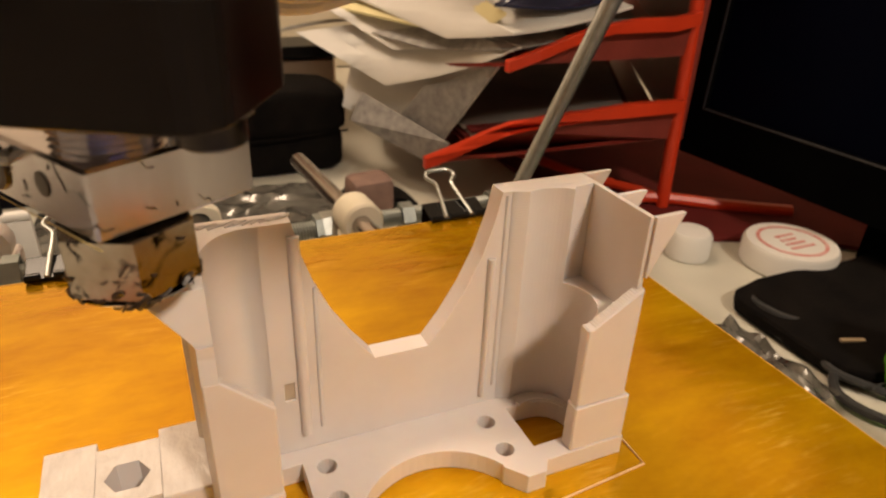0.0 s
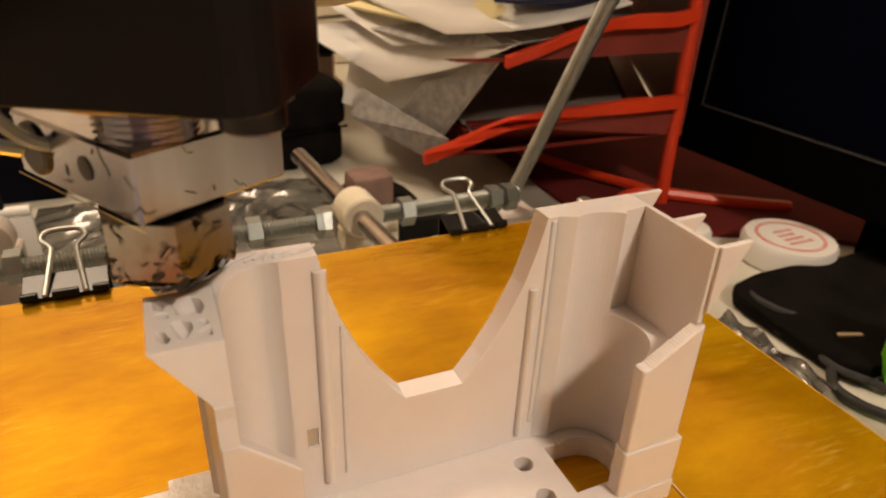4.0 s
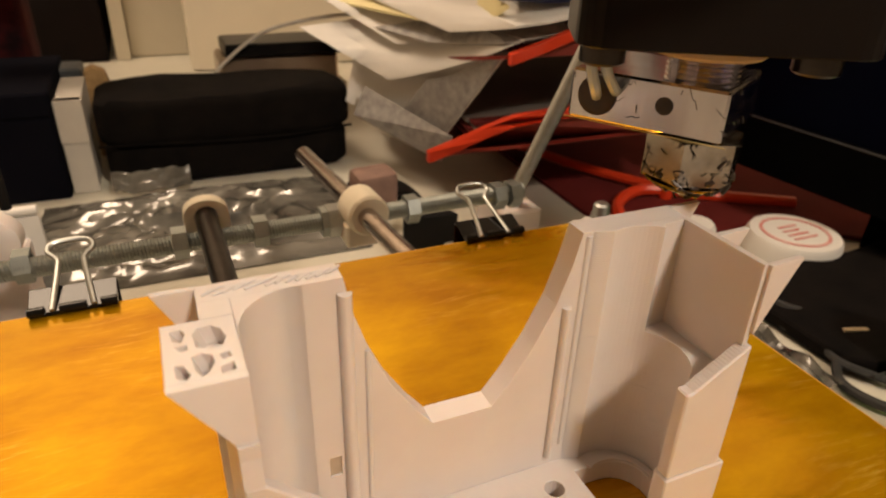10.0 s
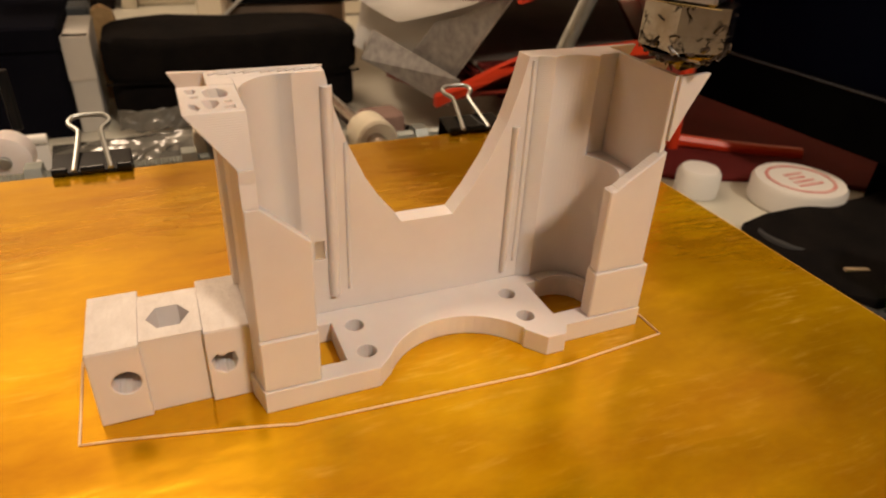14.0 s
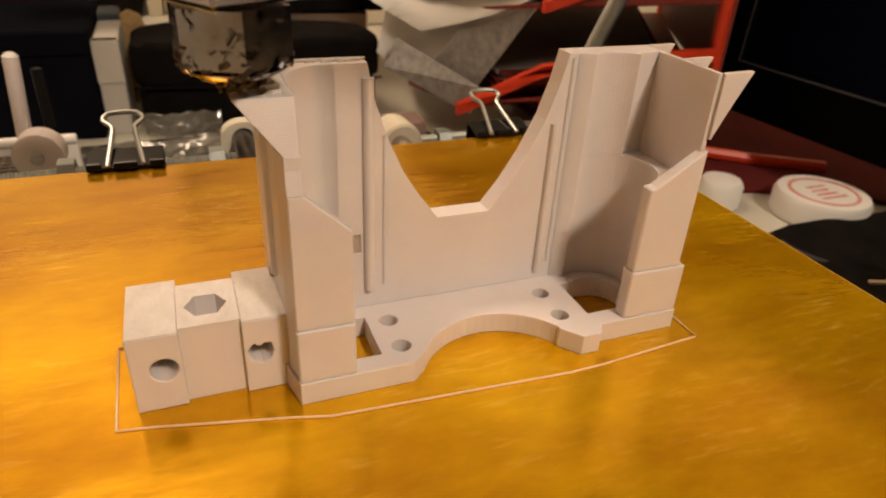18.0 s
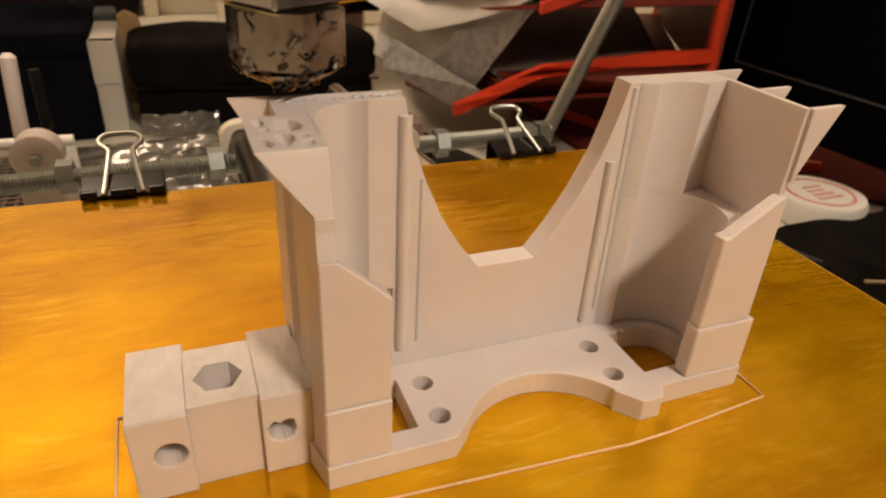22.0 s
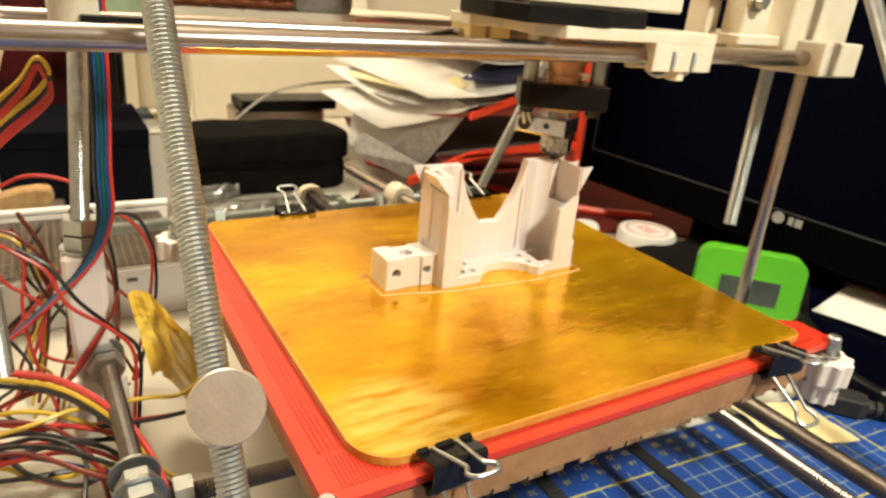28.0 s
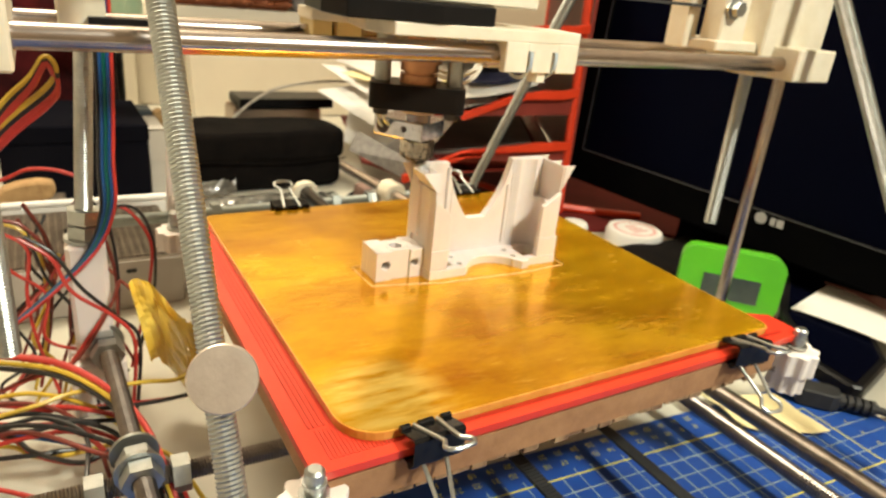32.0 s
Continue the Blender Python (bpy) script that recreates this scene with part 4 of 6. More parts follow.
    part("lead_sleeve", tube(B(), [(6, y0 + 12, 75), (6.4, y0 + 11.4, 70), (5.6, y0 + 10, 67.5)], 0.9, 8, 6), TUBE, h, "milky tube over sensor leads", smooth=True)
    # carriage: white plate with rod clamps
    out = [(-36, -9), (-30, -22), (18, -24), (55, -24), (55, -7), (40, 6), (20, 42), (-22, 44), (-44, 44), (-44, 27), (-30, 22)]
    part("carriage_plate", slab(B(), out, [circle(0, y0, 8.4, 18)], 107.2, 112.0), OFFWHITE, h, "ivory printed carriage plate", bevel=0.4)
    for x0, x1, yy, m_ in ((18.0, 29.0, -15.5, OFFWHITE), (31.5, 41.5, -15.5, OFFWHITE), (44.0, 55.0, -15.5, OFFWHITE), (-43.5, -35.0, 34.5, YELLOWED), (-32.5, -22, 34.5, YELLOWED)):
        bm = slab(B(), [(yy - 8.5, 95.5), (yy - 4.3, 95.5), (yy - 4.3, 101), (yy - 2.2, 105), (yy + 2.2, 105), (yy + 4.3, 101), (yy + 4.3, 95.5), (yy + 8.5, 95.5), (yy + 8.5, 107.4), (yy - 8.5, 107.4)], (), x0, x1, "x")
        part("rod_clamp", bm, m_, h, "ivory rod clamp" if m_ is OFFWHITE else "yellowed rod clamp", bevel=0.4)
    part("clamp_filler", box(B(), 28.8, 44.2, -24.0, -20.5, 104, 107.3), OFFWHITE, h)
    for x in (30.2, 42.8):
        pts = [(x, -15.5 + 9.2 * math.cos(a), 101 + 8.4 * math.sin(a)) for a in [radians(-200 + i * 22) for i in range(11)]]
        part("cable_tie", tube(B(), pts, 0.8, 6, 3), TUBE, h, "pale cable tie round the rod")
    part("clamp_nut", hexnut(B(), (38, -19, 93.6), (0, 0, 1), 7, 4, 1.8), OFFWHITE, h)
    part("extruder_base", slab(B(), [(-48, -20), (-12, -24), (14, -20), (16, 10), (10, 36), (-44, 36), (-50, 0)], (), 112.2, 119.0), BLACKP, h, "black extruder base", bevel=0.5)
    part("extruder_body", slab(B(), [(-46, -16), (34, -20), (38, 0), (24, 34), (-40, 34), (-48, 8)], (), 119.2, 150.0), OFFWHITE, h, "ivory extruder body", bevel=1.0)
    for k, (dy, dz) in enumerate(((0, 0), (2, 3), (-3, 5), (4, -2))):
        bm = tube(B(), [(8, y0 + 10 + dy, 86 + dz), (26, y0 + 14 + dy, 82 + dz), (46, y0 + 26 + dy, 88 + dz), (60, y0 + 46, 104 + dz), (66, y0 + 60, 140)], 0.9, 7, 6)
        part("lead_wire", bm, WIRES["white"], h, "pale lead wire rising behind the carriage")
    return h


# ---- the frame of the printer ----
def frame_parts():
    def smooth_rod(name, p0, p1, r, label, metal=CHROME):
        return solo(name, rod(B(), p0, p1, r, 24), metal, label, "steel rod", smooth=True)

    def thread(p0, p1, label, r=4.0, metal=ZINC):
        return solo("threaded_rod", screw(B(), p0, p1, r), metal, label, "threaded rod")

    smooth_rod("smooth_rod", (-185, -15.5, 101), (196, -15.5, 102.5), 4.0, "polished steel cross rod carrying the print head")
    smooth_rod("smooth_rod", (-185, 34.5, 100.5), (196, 34.5, 102.5), 4.0, "polished steel cross rod carrying the print head")
    smooth_rod("smooth_rod", (227, 9.5, DESK + 2), (221, 9.5, 330), 4.0, "upright polished steel guide rod")
    thread((193, 9.5, 0), (184, 9.5, 330), "upright zinc-plated lead screw hanging free at its lower end")
    thread((-187, 9.5, -14), (-184, 9.5, 330), "upright zinc-plated lead screw hanging free beside the wiring")
    # side triangles
    f0, f1 = (-135, -142.6, -62), (-135, 60, 270)
    thread(f0, f1, "slanting zinc-plated frame rod with a nickel disc stuck on")
    thread((192, -152, -55), (192, 50, 272), "slanting zinc-plated frame rod before the screen")
    thread((155, 239, -60), (155, 23, 320), "slanting zinc-plated frame rod behind the bed")
    thread((-157.2, 84, 2), (-136, 84, 230), "upright zinc-plated frame rod among the wiring")
    # disc stuck on the front rod
    a = Vector((-135, -99, 30))
    nrm = Vector((-0.2, -0.86, 0.47)).normalized()
    bm = lathe(B(), a - nrm * 2.2 + nrm * 3.2, a + nrm * 20, [(0, 8.2), (0.4, 8.7), (2.4, 8.7), (2.9, 8.3)], 40)
    solo("metal_disc", bm, DISC, "round satin metal disc stuck to the slanting rod", "disc", smooth=True)
    # low rods along y, with nuts
    t = thing("base_rod", "low threaded frame rod with nuts and washers beside the wiring", "threaded rod")
    part("rod", screw(B(), (-154, 94, -52), (-149, -66, -53), 4.0), DULLSTEEL, t)
    for y in (72, 64, -21, -30):
        part("nut", hexnut(B(), (-151.5 - y * 0.03, y, -52.5), (0, 1, 0)), ZINC, t, "hexagon nut")
    for y in (77, -25.5, -14):
        part("washer", washer(B(), (-151.5 - y * 0.03, y, -52.5), (0, 1, 0), 9), ZINC, t, "steel washer")
    t = thing("cross_rod", "low threaded cross rod joining both sides of the frame", "threaded rod")
    part("rod", screw(B(), (-250, -17, -61), (190, -34, -61), 4.0), DULLSTEEL, t)
    for x in (-166, -136):
        part("nut", hexnut(B(), (x, -22, -61), (1, -0.03, 0)), ZINC, t, "hexagon nut")
    t = thing("cross_rod", "low zinc-plated cross rod behind the bed with nuts", "threaded rod")
    part("rod", screw(B(), (-148, 173.0, -26), (124, 178.4, -26), 3.9), GREYZINC, t)
    for x in (-78, -26, 4, 31, 68, 110, 118):
        part("nut", hexnut(B(), (x, 176.5, -26), (1, 0, 0), 11.0, 5.5), GREYZINC, t, "hexagon nut")
    # y guide rods under the bed
    smooth_rod("smooth_rod", (147, -330, -72), (139, 200, -72), 5.0, "dull steel slide rod under the bed", DULLSTEEL)
    smooth_rod("smooth_rod", (48, 110, -19), (36, 240, -19), 4.0, "polished steel slide rod behind the bed")
    t = thing("rod_holder", "white printed rod holder on the rear cross rod", "rod holder")
    part("holder_body", lathe(B(), (44.5, 160, -19), (43.5, 176, -19), [(0, 7.6), (1, 8.6), (14, 8.6), (15, 7.8)], 22), OFFWHITE, t, smooth=True)
    part("holder_foot", box(B(), 36, 53, 164, 178, -34, -24), OFFWHITE, t, bevel=1)
    part("nut", hexnut(B(), (34, 176.5, -26), (1, 0, 0), 12, 6), ZINC, t)
    smooth_rod("smooth_rod", (-14.5, 112, -19), (-15.5, 191, -19), 4.2, "dark polished steel slide rod end behind the bed", DARKSTEEL)
    t = thing("rod_holder", "white printed arched rod holder around the end of a slide rod", "rod holder")
    arch = [(-23.5, -33), (-23.5, -19)] + [(-15 - 8.5 * math.cos(radians(a)), -18 + 6.2 * math.sin(radians(a))) for a in range(15, 180, 15)] + [(-6.5, -19), (-6.5, -33)]
    part("holder_body", slab(B(), arch, [circle(-15, -19, 4.4, 18)], 181.0, 187, "y"), OFFWHITE, t, bevel=1.0)
    thread((119, -300, -72), (121, 100, -72), "long threaded rod lying beside the slide rod", 4.2, DULLSTEEL)
    # plastic corners
    t = thing("frame_vertex", "white printed frame corner holding an upright and a low rod", "frame corner")
    part("sleeve", slab(B(), [(-166, 76), (-149, 76), (-148, 94), (-165, 96)], (), -62, -1), PLASTIC, t, bevel=2.0)
    part("foot", slab(B(), [(-170, 72), (-145, 72), (-144, 100), (-170, 100)], (), DESK, -62.2), PLASTIC, t, bevel=1.5)
    for z in (3.4, 11):
        part("nut", hexnut(B(), (-157.4 + z * 0.09, 84, z), (0.09, 0, 1)), ZINC, t, "hexagon nut")
    part("washer", washer(B(), (-157.3, 84, -0.4), (0.09, 0, 1), 8.5), ZINC, t, "steel washer")
    t = thing("frame_vertex", "white printed frame corner at the foot of the slanting rod", "frame corner")
    part("foot", slab(B(), [(-146, -172), (-124, -172), (-124, -128), (-146, -128)], (), DESK, DESK + 30), PLASTIC, t, bevel=1.5)
    t = thing("frame_vertex", "white printed frame corner behind the bed", "frame corner")
    part("foot", slab(B(), [(144, 226), (168, 226), (168, 262), (144, 262)], (), DESK, DESK + 30), PLASTIC, t, bevel=1.5)
    # x ends
    t = thing("carriage_end", "ivory printed end block holding the cross rods and lead screw", "end block")
    part("rod_block", box(B(), 181, 214, -26, 45, 94.5, 111.5), OFFWHITE, t, bevel=0.8)
    part("screw_tower", box(B(), 171, 200, -10, 26, 94.8, 150), OFFWHITE, t, bevel=1.0)
    part("guide_tower", box(B(), 204.5, 232, -6, 24, 98, 170), OFFWHITE, t, bevel=1.2)
    part("front_cheek", box(B(), 140, 160, -5, 8, 110, 150), OFFWHITE, t, bevel=1.0)
    part("back_cheek", box(B(), 134, 143, 12, 26, 106, 150), OFFWHITE, t, bevel=1.0)
    part("cheek_base", box(B(), 138, 182, -6, 28, 106.5, 112), OFFWHITE, t, bevel=0.8)
    bm = lathe(B(), (146, -5, 128), (146, -12, 128), [(0, 6), (1.4, 6), (1.4, 4.2), (5, 4.2), (5.4, 3.6)], 6)
    part("pulley_bolt", bm, ZINC, t, "steel bolt head with washer")
    t = thing("carriage_end", "ivory printed end block beside the wiring with a black switch", "end block")
    part("rod_block", box(B(), -205, -172, -26, 45, 92, 112), OFFWHITE, t, bevel=0.8)
    part("clip", box(B(), -159, -144, 26, 44, 98.5, 110), OFFWHITE, t, bevel=0.6)
    part("end_switch", box(B(), -150, -131, 20, 25.8, 100, 104), BLACKP, t, "black end switch", bevel=0.3)
    solo("drive_belt", box(B(), -185, 150, 8, 14, 127.0, 128.6), RUBBER, "thin black drive belt above the cross rods", "belt")
    # belts under the bed
    t = thing("drive_belt", "black toothed drive belt under the bed", "belt")
    part("band", box(B(), -1, 5.5, -330, 120, -72.0, -70.9), RUBBER, t)
    bm = B()
    for k in range(150):
        box(bm, -1, 5.5, -200 + k * 2.0, -198.9 + k * 2.0, -70.9, -70.2)
    part("belt_teeth", bm, RUBBER, t)
    solo("drive_belt", box(B(), 53.5, 60, -330, 120, -72.0, -70.9), RUBBER, "smooth back of the black drive belt under the bed", "belt")


# ---- things on the desk ----
def letter(text, size, at, rz, material, parent, name="printed_number"):
    cu = bpy.data.curves.new("text", "FONT")
    cu.body, cu.size, cu.align_x, cu.align_y = text, size * M, "CENTER", "CENTER"
    tmp = bpy.data.objects.new("text", cu)
    me = bpy.data.meshes.new_from_object(tmp)
    me.transform(Matrix.Translation((at[0] * M, at[1] * M, at[2] * M)) @ Matrix.Rotation(radians(rz), 4, "Z"))
    me.materials.append(material)
    ob = new(name, me)
    ob.parent = parent
    bpy.data.objects.remove(tmp)
    bpy.data.curves.remove(cu)
    return ob


def cutting_mat():
    t = thing("cutting_mat", "blue cutting mat with pale grid lines and numbers on the desk", "cutting mat", at=(130.3, -60.3, DESK), rz=-4)
    part("mat_sheet", slab(B(), [(-330, -330), (118, -330), (118, 12), (-330, 12)], (), 0.0, 2.0), BLUEMAT, t, bevel=0.4)
    bm = B()
    for k in range(-26, 8):
        box(bm, k * 10 - 0.22, k * 10 + 0.22, -320, -5.5 if k % 5 else -9.8, 2.0, 2.12)
    for k in range(1, 33):
        if (k - 1) % 5:
            box(bm, -320, 110, -k * 10 - 0.22 + 0.5, -k * 10 + 0.22 + 0.5, 2.0, 2.12)
    part("grid_print", bm, MATLINE, t, "pale one-centimetre grid")
    bm = B()
    for k in (1, 6, 11, 16, 21, 26):
        box(bm, -320, 78 if k == 1 else 110, -k * 10 + 0.1, -k * 10 + 0.9, 2.0, 2.16)
    box(bm, 77.6, 78.4, -320, -9.5, 2.0, 2.16)
    part("yellow_print", bm, MATYEL, t, "yellow five-centimetre lines")
    for k in range(8, 25):
        x = -10.0 * (k - 8)
        letter(str(k), 4.6, (x - 2.0, 0, 2.1), 180, MATYEL, t)
        letter(str(40 - k), 4.6, (x - 1.0, 6.8, 2.1), 180, MATYEL, t)
    for k in range(1, 9):
        letter(str(k), 4.6, (92, -8 - 10 * (k - 1), 2.1), 180, MATYEL, t)


def monitor():
    """A large switched-off screen, seen from its front."""
    turn, roll, back = radians(-82), radians(-1), radians(1)
    o, flat, z = Vector((320.9, 267.4, -21.7)), Vector((math.cos(turn), math.sin(turn), 0)), Vector((0, 0, 1))
    away = Vector((-flat.y, flat.x, 0))
    ux = flat * math.cos(roll) + z * math.sin(roll)
    uz = (z * math.cos(roll) - flat * math.sin(roll)) * math.cos(back) + away * math.sin(back)
    n = -uz.cross(ux)
    m = Matrix(((ux.x, -n.x, uz.x, o.x), (ux.y, -n.y, uz.y, o.y), (ux.z, -n.z, uz.z, o.z), (0, 0, 0, 1)))
    t = thing("computer_monitor", "black computer monitor, switched off, with a glossy dark screen", "monitor")
    W, H = 400, 228
    part("screen_panel", box(B(), -1, W + 1, 0.0, 6, -1, H + 1, m), SCREEN, t, "dark glossy panel")
    bz = part("bezel", slab(B(), [(-25, -34), (W + 17, -34), (W + 17, H + 18), (-25, H + 18)], [[(0, 0), (W, 0), (W, H), (0, H)]], -4, 24, "y", m), BEZEL, t, "black plastic bezel", bevel=0.8)
    part("inner_edge", slab(B(), [(-1.2, -1.2), (W + 1.2, -1.2), (W + 1.2, H + 1.2), (-1.2, H + 1.2)], [[(0, 0), (W, 0), (W, H), (0, H)]], -4.6, -4, "y", m), EDGEGREY, bz, "thin dark grey edge line")
    part("back_shell", box(B(), 10, W - 10, 24, 60, 0, H - 10, m), BEZEL, t, bevel=6)
    part("foot", box(B(), 110, 290, 25, 60, -70, 0, m), BEZEL, t, bevel=3)
    bm = slab(B(), circle(199, -6.8, 5.0, 24), (), -4.7, -4.0, "y", m)
    part("round_mark", bm, GREYINK, bz, "small grey round mark")
    bm = B()
    box(bm, 207.5, 211.5, -4.7, -4.0, -10.0, -3.6, m), box(bm, 213.0, 218.5, -4.7, -4.0, -10.0, -3.6, m)
    part("mark_bars", bm, GREYINK, bz, "small grey bars")


def recede(p):
    """The tray and its pile stand askew: what lies further to the west also lies deeper behind the bed."""
    c = Vector((-25, -66, 92))
    return c + (Vector(p) - c) * min(1.40, max(1.0, 1.15 + (128 - p[0]) * 0.0045))


def askew(bm):
    for v in bm.verts:
        v.co = recede(v.co)
    return bm


def letter_tray():
    """Stacked red plastic letter trays on posts, full of papers."""
    t = thing("letter_tray", "stacked red plastic letter trays overflowing with papers", "letter tray")
    post = part("corner_post", rod(B(), (294, 264, DESK), (288, 268, 190), 4.6, 10), REDPL, t, smooth=True)
    part("corner_post", rod(B(), (448, 520, DESK), (450, 522, 190), 4.6, 10), REDPL, t, smooth=True)
    part("base_foot", tube(B(), [(372, 222, -87), (330, 246, -86), (298, 264, -84), (276, 272, -84), (252, 262, -86), (238, 240, -88)], 4.2, 8, 6), REDPL, t, smooth=True)
    part("base_bar", tube(B(), [(298, 264, -84), (262, 330, -84), (232, 420, -84)], 3.6, 8, 4), REDPL, t, smooth=True)
    for k, z in enumerate((-38, 16, 76, 136)):
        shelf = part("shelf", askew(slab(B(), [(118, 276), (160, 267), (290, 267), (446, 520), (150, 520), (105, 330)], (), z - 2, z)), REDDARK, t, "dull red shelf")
        # front lip: one rail that runs level from the post and then swoops down to the west
        level = [(272, z + 19), (246, z + 19), (228, z + 18), (212, z + 15.5), (199, z + 12), (178, z + 5), (158, z - 0.5)] if k else [(272, z + 22), (246, z + 22), (222, z + 21.5), (188, z + 20), (163, z + 18), (146, z + 13.5), (128, z + 7.5), (110, z + 2.5)]
        upper = [(x, h + (4.2 if x > 240 else 3.2)) for x, h in level]
        part("front_lip", askew(slab(B(), [(290, z + 18), (290, z + 26)] + upper + [(x, h - (4.2 if x > 240 else 3.2)) for x, h in reversed(level)], (), 257.0, 262, "y")), REDPL, shelf, bevel=0.8)
        web = [(288, z + 15), (286, z - 1), (170, z - 1), (178, z + 2), (199, z + 9), (212, z + 12.5), (228, z + 15)] if k else [(288, z + 18), (286, z - 1), (180, z - 1), (140, z), (113, z), (128, z + 5), (146, z + 10.5), (163, z + 15), (222, z + 18.4)]
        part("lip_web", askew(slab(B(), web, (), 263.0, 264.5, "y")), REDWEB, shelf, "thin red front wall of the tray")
        # added dark panel closes the tier, standing for the shade inside
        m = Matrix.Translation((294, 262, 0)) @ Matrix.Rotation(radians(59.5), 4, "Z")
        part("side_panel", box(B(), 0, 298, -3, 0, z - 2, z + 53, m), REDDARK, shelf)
    # sheaves coloured dark, as papers between the tiers lie in shade
    rng = random.Random(8)
    for z in (-37.6, 16.4):
        for j in range(5):
            d = rng.uniform(-4, 4)
            x0 = 150 + d if z < 0 else 176 + d
            solo("paper_sheet", askew(slab(B(), [(x0, 280 + 2 * j), (272 + d, 280 + 2 * j), (400 + d, 500), (176 + d, 500)], (), z + j * 2.6, z + j * 2.6 + 2.2)), (MAROON, PAPERG, MAROON, MAROON, DIMPAPER)[j], "sheaf of papers in the letter tray, coloured dark for shade", "paper")


def papers():
    rng = random.Random(3)

    def leaf(label, mtl, corners, sag, thick=0.5, nu=10, nv=6, wave=1.5, name="paper_sheet"):
        a, b, c, d = [Vector(p) for p in corners]  # a-b one edge, d-c the opposite one
        ph = rng.uniform(0, 6)

        def fn(u, v):
            p = a.lerp(b, u).lerp(d.lerp(c, u), v)
            return recede(p + Vector((0, 0, -sag * math.sin(math.pi * v) * (0.4 + 0.6 * u) + wave * math.sin(5 * u + ph) * v)))
        return solo(name, sheet(B(), fn, nu, nv, thick), mtl, label, "paper", smooth=True)
    leaf("white printed leaflet hanging over the edge of the letter tray", PAPER, [(66, 268, -2), (128, 286, -39), (172, 286, 14), (80, 292, 22)], 0.5)
    leaf("grey printed flap of a leaflet hanging from the tray", PAPERG, [(92, 264.5, -14), (126, 282, -37), (166, 281, 12), (112, 268, 6)], 0.2)
    leaf("crumpled white sheet sliding out of the letter tray", PAPER, [(44, 268, 36), (88, 262, 9), (172, 268, 23), (140, 330, 36)], 3.0)
    leaf("folded white leaflet on the paper pile", PAPER, [(52, 282, 52), (94, 268, 26), (160, 290, 27), (150, 340, 44)], 3.0)
    leaf("grey newspaper bent over the paper pile", PAPERG, [(84, 272, 34), (110, 262, 27), (206, 272, 26), (210, 330, 38)], 3.5)
    leaf("glossy magazine with a yellow cover on the paper pile", PAPERY, [(66, 282, 46), (120, 258, 36), (160, 268, 44), (150, 330, 56)], 4.0, 1.6)
    leaf("white magazine lying open on the paper pile", PAPER, [(60, 300, 58), (118, 254, 34), (240, 262, 47), (230, 330, 58)], 4.5, 1.4)
    leaf("dark glossy magazine lying on the paper pile", mat("dark_blue_cover", (0.02, 0.025, 0.07), 0.25, color2=(0.03, 0.03, 0.05), scale=20, coat=0.3), [(150, 264, 48), (180, 262, 46), (240, 270, 54), (226, 330, 64)], 3.0, 1.6)
    leaf("white envelope lying on top of the paper pile", PAPER, [(110, 300, 66), (190, 272, 60), (270, 290, 66), (240, 360, 76)], 3.0, 1.0)
    # printed bars and dark panel on the hanging leaflet
    t = thing("leaflet", "white leaflet with dark print blocks leaning behind the print head", "paper")
    n = Vector((0.80, 0.12, -0.52)).normalized()
    w = Vector((0.45, 0.05, 0.89)).normalized()
    o = Vector((68, 261.5, -8))

    def quad(bm, u0, u1, v0, v1, off):
        f = Vector((0, -1, 0)) * off
        a = [recede(o + n * u + w * v + f) for u, v in ((u0, v0), (u1, v0), (u1, v1), (u0, v1))]
        lo = [bm.verts.new(p) for p in a]
        hi = [bm.verts.new(p + Vector((0, 0.3, 0))) for p in a]
        bm.faces.new(lo), bm.faces.new(hi[::-1])
        for i in range(4):
            bm.faces.new((lo[i], lo[(i + 1) % 4], hi[(i + 1) % 4], hi[i]))
    bm = B()
    quad(bm, 0, 66, 0, 16, 0.0)
    body = part("leaflet_body", bm, PAPERG, t)
    bm = B()
    for j in range(5):
        quad(bm, 12, 15 + (j * 7) % 5, 2 + j * 2.4, 3.4 + j * 2.4, 0.5)
    for j in range(7):
        quad(bm, 34, 56 - (j * 5) % 9, 2 + j * 1.9, 2.7 + j * 1.9, 0.5)
    part("print_block", bm, INK, body, "rows of dark print")


